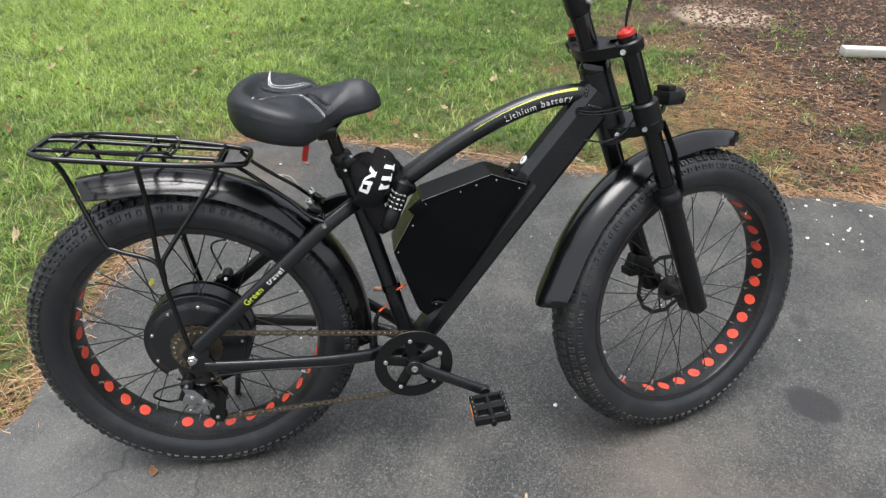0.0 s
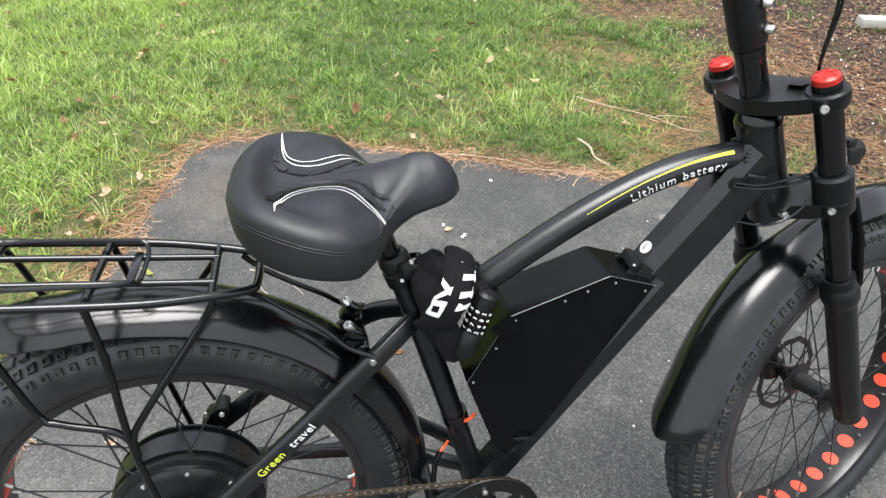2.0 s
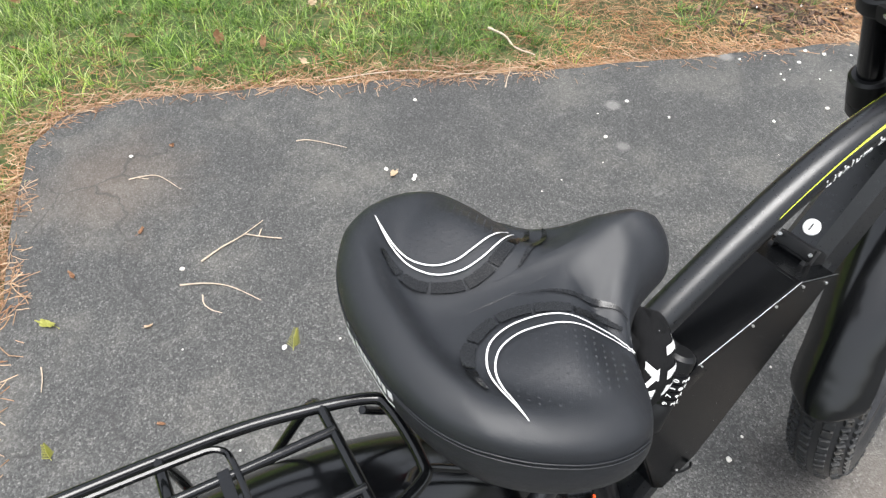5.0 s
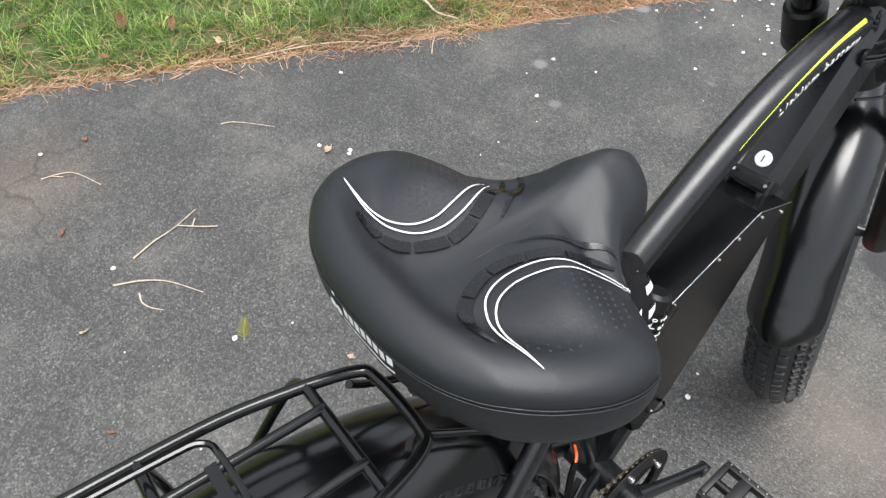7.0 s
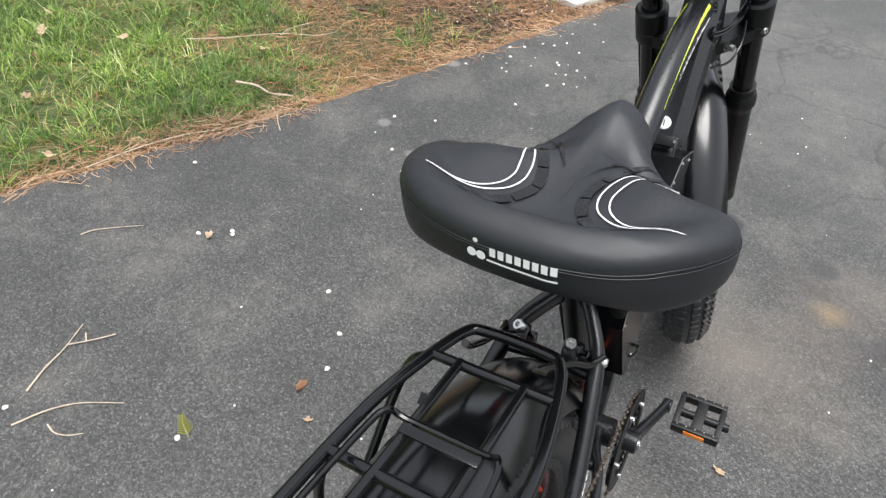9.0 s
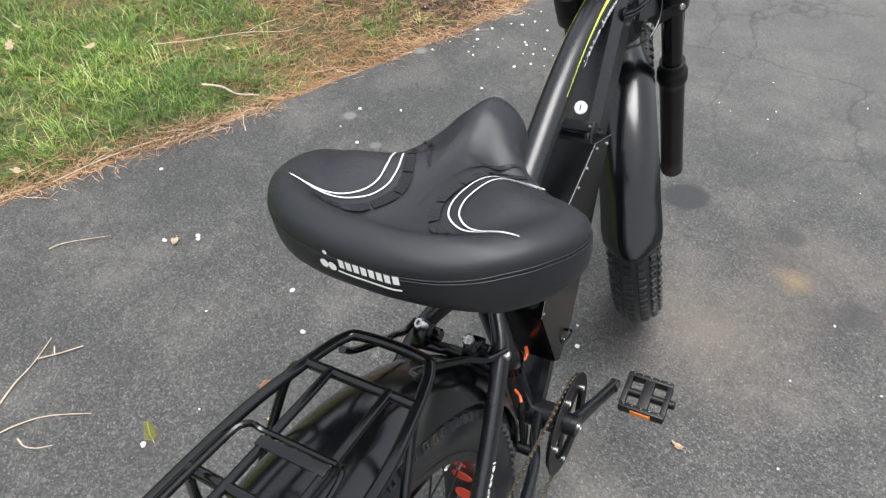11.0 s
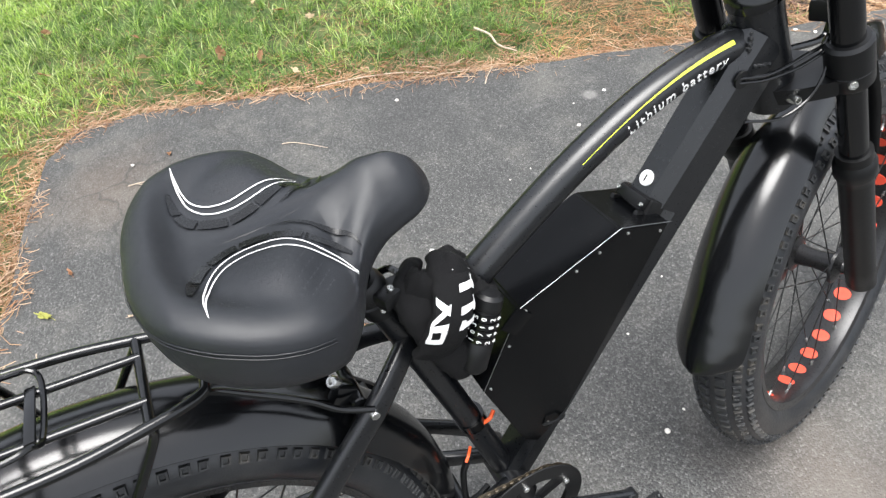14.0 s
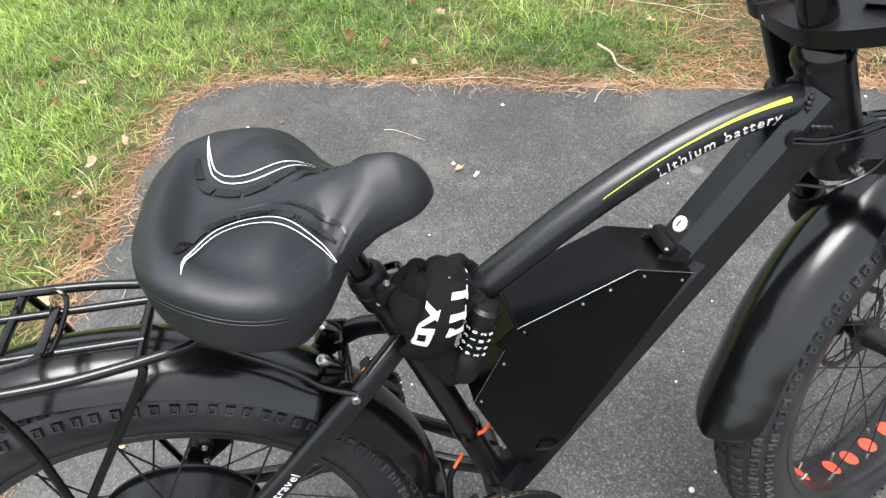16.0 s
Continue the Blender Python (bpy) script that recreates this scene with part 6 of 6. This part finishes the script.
def leaf(name, x, y, z, size, turn, material, label, lobes=5, tilt=0.2):
    """A curled, crumpled fallen leaf with a lobed outline."""
    bm = bmesh.new()
    rnd = random.Random(int(x * 977 + y * 131 + size * 9000))
    n, rings = 26, 3
    wide, curl, fold, phase = rnd.uniform(0.38, 0.75), rnd.uniform(0.1, 0.9), rnd.uniform(0.2, 1.4), rnd.uniform(0, 6)
    c = bm.verts.new((0, 0, 0.0))
    last = None
    for k in range(1, rings + 1):
        row = []
        for i in range(n):
            a = 2 * math.pi * i / n
            notch = 0.55 + 0.32 * abs(math.cos(a * lobes / 2 + 0.2 * math.sin(phase))) + 0.16 * rnd.uniform(-1, 1)
            r = size * k / rings * (notch if k == rings else 0.72)
            px, py = r * math.cos(a), wide * r * math.sin(a)
            lift = curl * (px / size) ** 2 + fold * abs(py / size) ** 1.5 + 0.10 * math.sin(3 * a + phase) * k / rings + 0.07 * rnd.uniform(-1, 1)
            row.append(bm.verts.new((px, py, size * 0.5 * lift)))
        for i in range(n):
            if last is None:
                bm.faces.new((c, row[i], row[(i + 1) % n]))
            else:
                bm.faces.new((last[i], row[i], row[(i + 1) % n], last[(i + 1) % n]))
        last = row
    sweep(bm, curve([(-size * 0.5, 0, 0.02 * size), (-size * 0.9, size * 0.05, 0.05 * size), (-size * 1.2, size * 0.15, 0.04 * size)], 3), oval(size * 0.025, n=5), ref=(0, 0, 1))
    bmesh.ops.solidify(bm, geom=bm.faces[:], thickness=0.0005)
    ob = thing(name, bm, material, label, "leaf", "fallen leaves")
    ob.matrix_world = Matrix.Translation((x, y, z)) @ Euler((rnd.uniform(-tilt, tilt), rnd.uniform(-tilt, tilt), turn)).to_matrix().to_4x4()
    return ob


lawn_leaves = [(0.50, 3.64), (1.26, 3.20), (1.35, 2.76), (1.33, 2.53), (0.95, 2.79), (-0.97, 3.05), (-1.02, 2.16), (-1.59, 3.40), (-0.14, 4.52), (-1.04, 4.66), (-1.04, 2.54), (-1.75, 3.67), (1.37, 2.32), (1.30, 2.50), (1.22, 2.62), (1.41, 1.57), (0.67, 1.82), (-0.17, 1.82), (-0.62, 2.17), (-0.61, 2.43), (-0.67, 1.84)]
for i in range(70):
    lawn_leaves.append((float(rng.uniform(-2.2, 2.9)), float(rng.uniform(1.75, 4.6))))
for i in range(70):
    lawn_leaves.append((float(rng.uniform(-2.6, 0.6)), float(rng.uniform(0.9, 5.4))))
for i in range(26):
    lawn_leaves.append((float(rng.uniform(-0.85, -0.35)), float(rng.uniform(0.5, 2.1))))
for i, (x, y) in enumerate(lawn_leaves):
    if drive_distance(np.array([(x, y)]))[0] < 0.03:
        continue
    leaf("fallen_leaf", x, y, ground_z(x, y) + 0.040, 0.020 + 0.020 * ((i * 37) % 10) / 10, i * 2.3, M["leaf"] if i % 2 else M["paleleaf"], "curled brown dead leaf caught in the grass" if i % 2 else "pale tan dead leaf caught in the grass", 3 + i % 3, 0.8)
for i, (x, y) in enumerate([(-0.08, 0.97), (-0.21, 1.23), (0.68, 1.16), (-0.12, 0.70), (0.72, -0.25), (0.42, 0.62), (0.36, 0.55), (-0.02, 1.30), (-0.28, 0.45), (0.15, 1.62), (-0.30, 0.15), (-0.16, -0.05)]):
    leaf("fallen_leaf", x, y, 0.004, 0.013 + 0.004 * (i % 3), i * 1.9, M["leaf"] if i % 2 else M["paleleaf"], "small brown leaf scrap lying on asphalt", 3, 0.15)
leaf("fallen_leaf", -0.29, 1.10, 0.005, 0.031, 2.4, M["greenleaf"], "yellow green lobed leaf lying on asphalt", 5, 0.15)
sprig = bmesh.new()
sweep(sprig, curve([(-0.05, 0, 0.003), (0, 0.004, 0.005), (0.05, 0, 0.004)], 5), oval(0.0012, n=6), ref=(0, 0, 1))
for i in range(9):
    f = i / 8
    for s in (-1, 1):
        x = -0.038 + 0.08 * f
        ln_ = 0.026 * (1 - 0.65 * f)
        a = (x, 0.003, 0.004)
        b = (x + ln_ * 0.7, 0.003 + s * ln_, 0.006)
        sweep(sprig, [a, ((a[0] + b[0]) / 2, (a[1] + b[1]) / 2, 0.006), b], oval(0.0032, 0.0008, 6), [0.5, 1.0, 0.4], ref=(0, 0, 1))
sp_ob = thing("evergreen_sprig", sprig, M["greenleaf"], "yellow green evergreen sprig lying on asphalt", "sprig", "fallen leaves")
sp_ob.matrix_world = pose(0.21, 0.76, 0, 0, 0, 60) @ Matrix.Diagonal((0.62, 0.62, 1, 1))
copy_thing(sp_ob, pose(-0.34, 0.755, 0, 0, 0, 100) @ Matrix.Diagonal((0.75, 0.75, 1, 1)))

# ---- bed edge: kerb block, boulder and tree ----
kerb = block(bmesh.new(), (0.60, 0.085, 0.055), Matrix(), 0.008)
for v in kerb.verts:
    v.co += 0.006 * noise.noise_vector(v.co * 9)
kb = thing("edging_block", kerb, M["stone"], "whitish weathered edging block lying in the bark", "edging block")
kb.matrix_world = pose(3.93, 2.78, 0.025, 0, 0, -14)
rock = bmesh.new()
bmesh.ops.create_icosphere(rock, subdivisions=3, radius=0.10)
for v in rock.verts:
    v.co += v.normal * 0.03 * noise.noise(v.co * 14)
    v.co.z *= 0.55
rk_ob = thing("rock", rock, M["stone"], "rounded grey stone lying in the bark", "rock")
rk_ob.matrix_world = pose(3.86, 2.48, 0.02)
tree = tagged(new("tree"), "upright tree with rough grey brown bark in the bed", "tree")
tree.matrix_world = pose(3.36, 1.93, -0.02)
tr = bmesh.new()
lineT = [(0, 0, -0.05), (0, 0, 0.05), (0.005, 0, 0.25), (0.0, 0.01, 0.8), (0.01, 0.0, 1.6), (0.0, 0.02, 2.6), (0.03, 0, 3.6)]
sweep(tr, curve(lineT, 8), oval(0.085, n=28), [1.5 - 0.5 * min(1, i / 12) - 0.35 * i / 48 for i in range(49)], ref=(1, 0, 0))
for v in tr.verts:
    a = math.atan2(v.co.y, v.co.x)
    v.co.x += 0.008 * math.sin(a * 9 + v.co.z * 2) * math.cos(a)
    v.co.y += 0.008 * math.sin(a * 9 + v.co.z * 2) * math.sin(a)
part("trunk", tr, M["bark"], tree)
pad = bmesh.new()
block(pad, (0.9, 0.5, 0.05), Matrix(), 0.008)
pd = thing("concrete_pad", pad, M["stone"], "pale concrete slab set at the driveway edge", "slab", kind="structure")
pd.matrix_world = pose(3.38, 1.02, -0.014, 0, 0, -20)
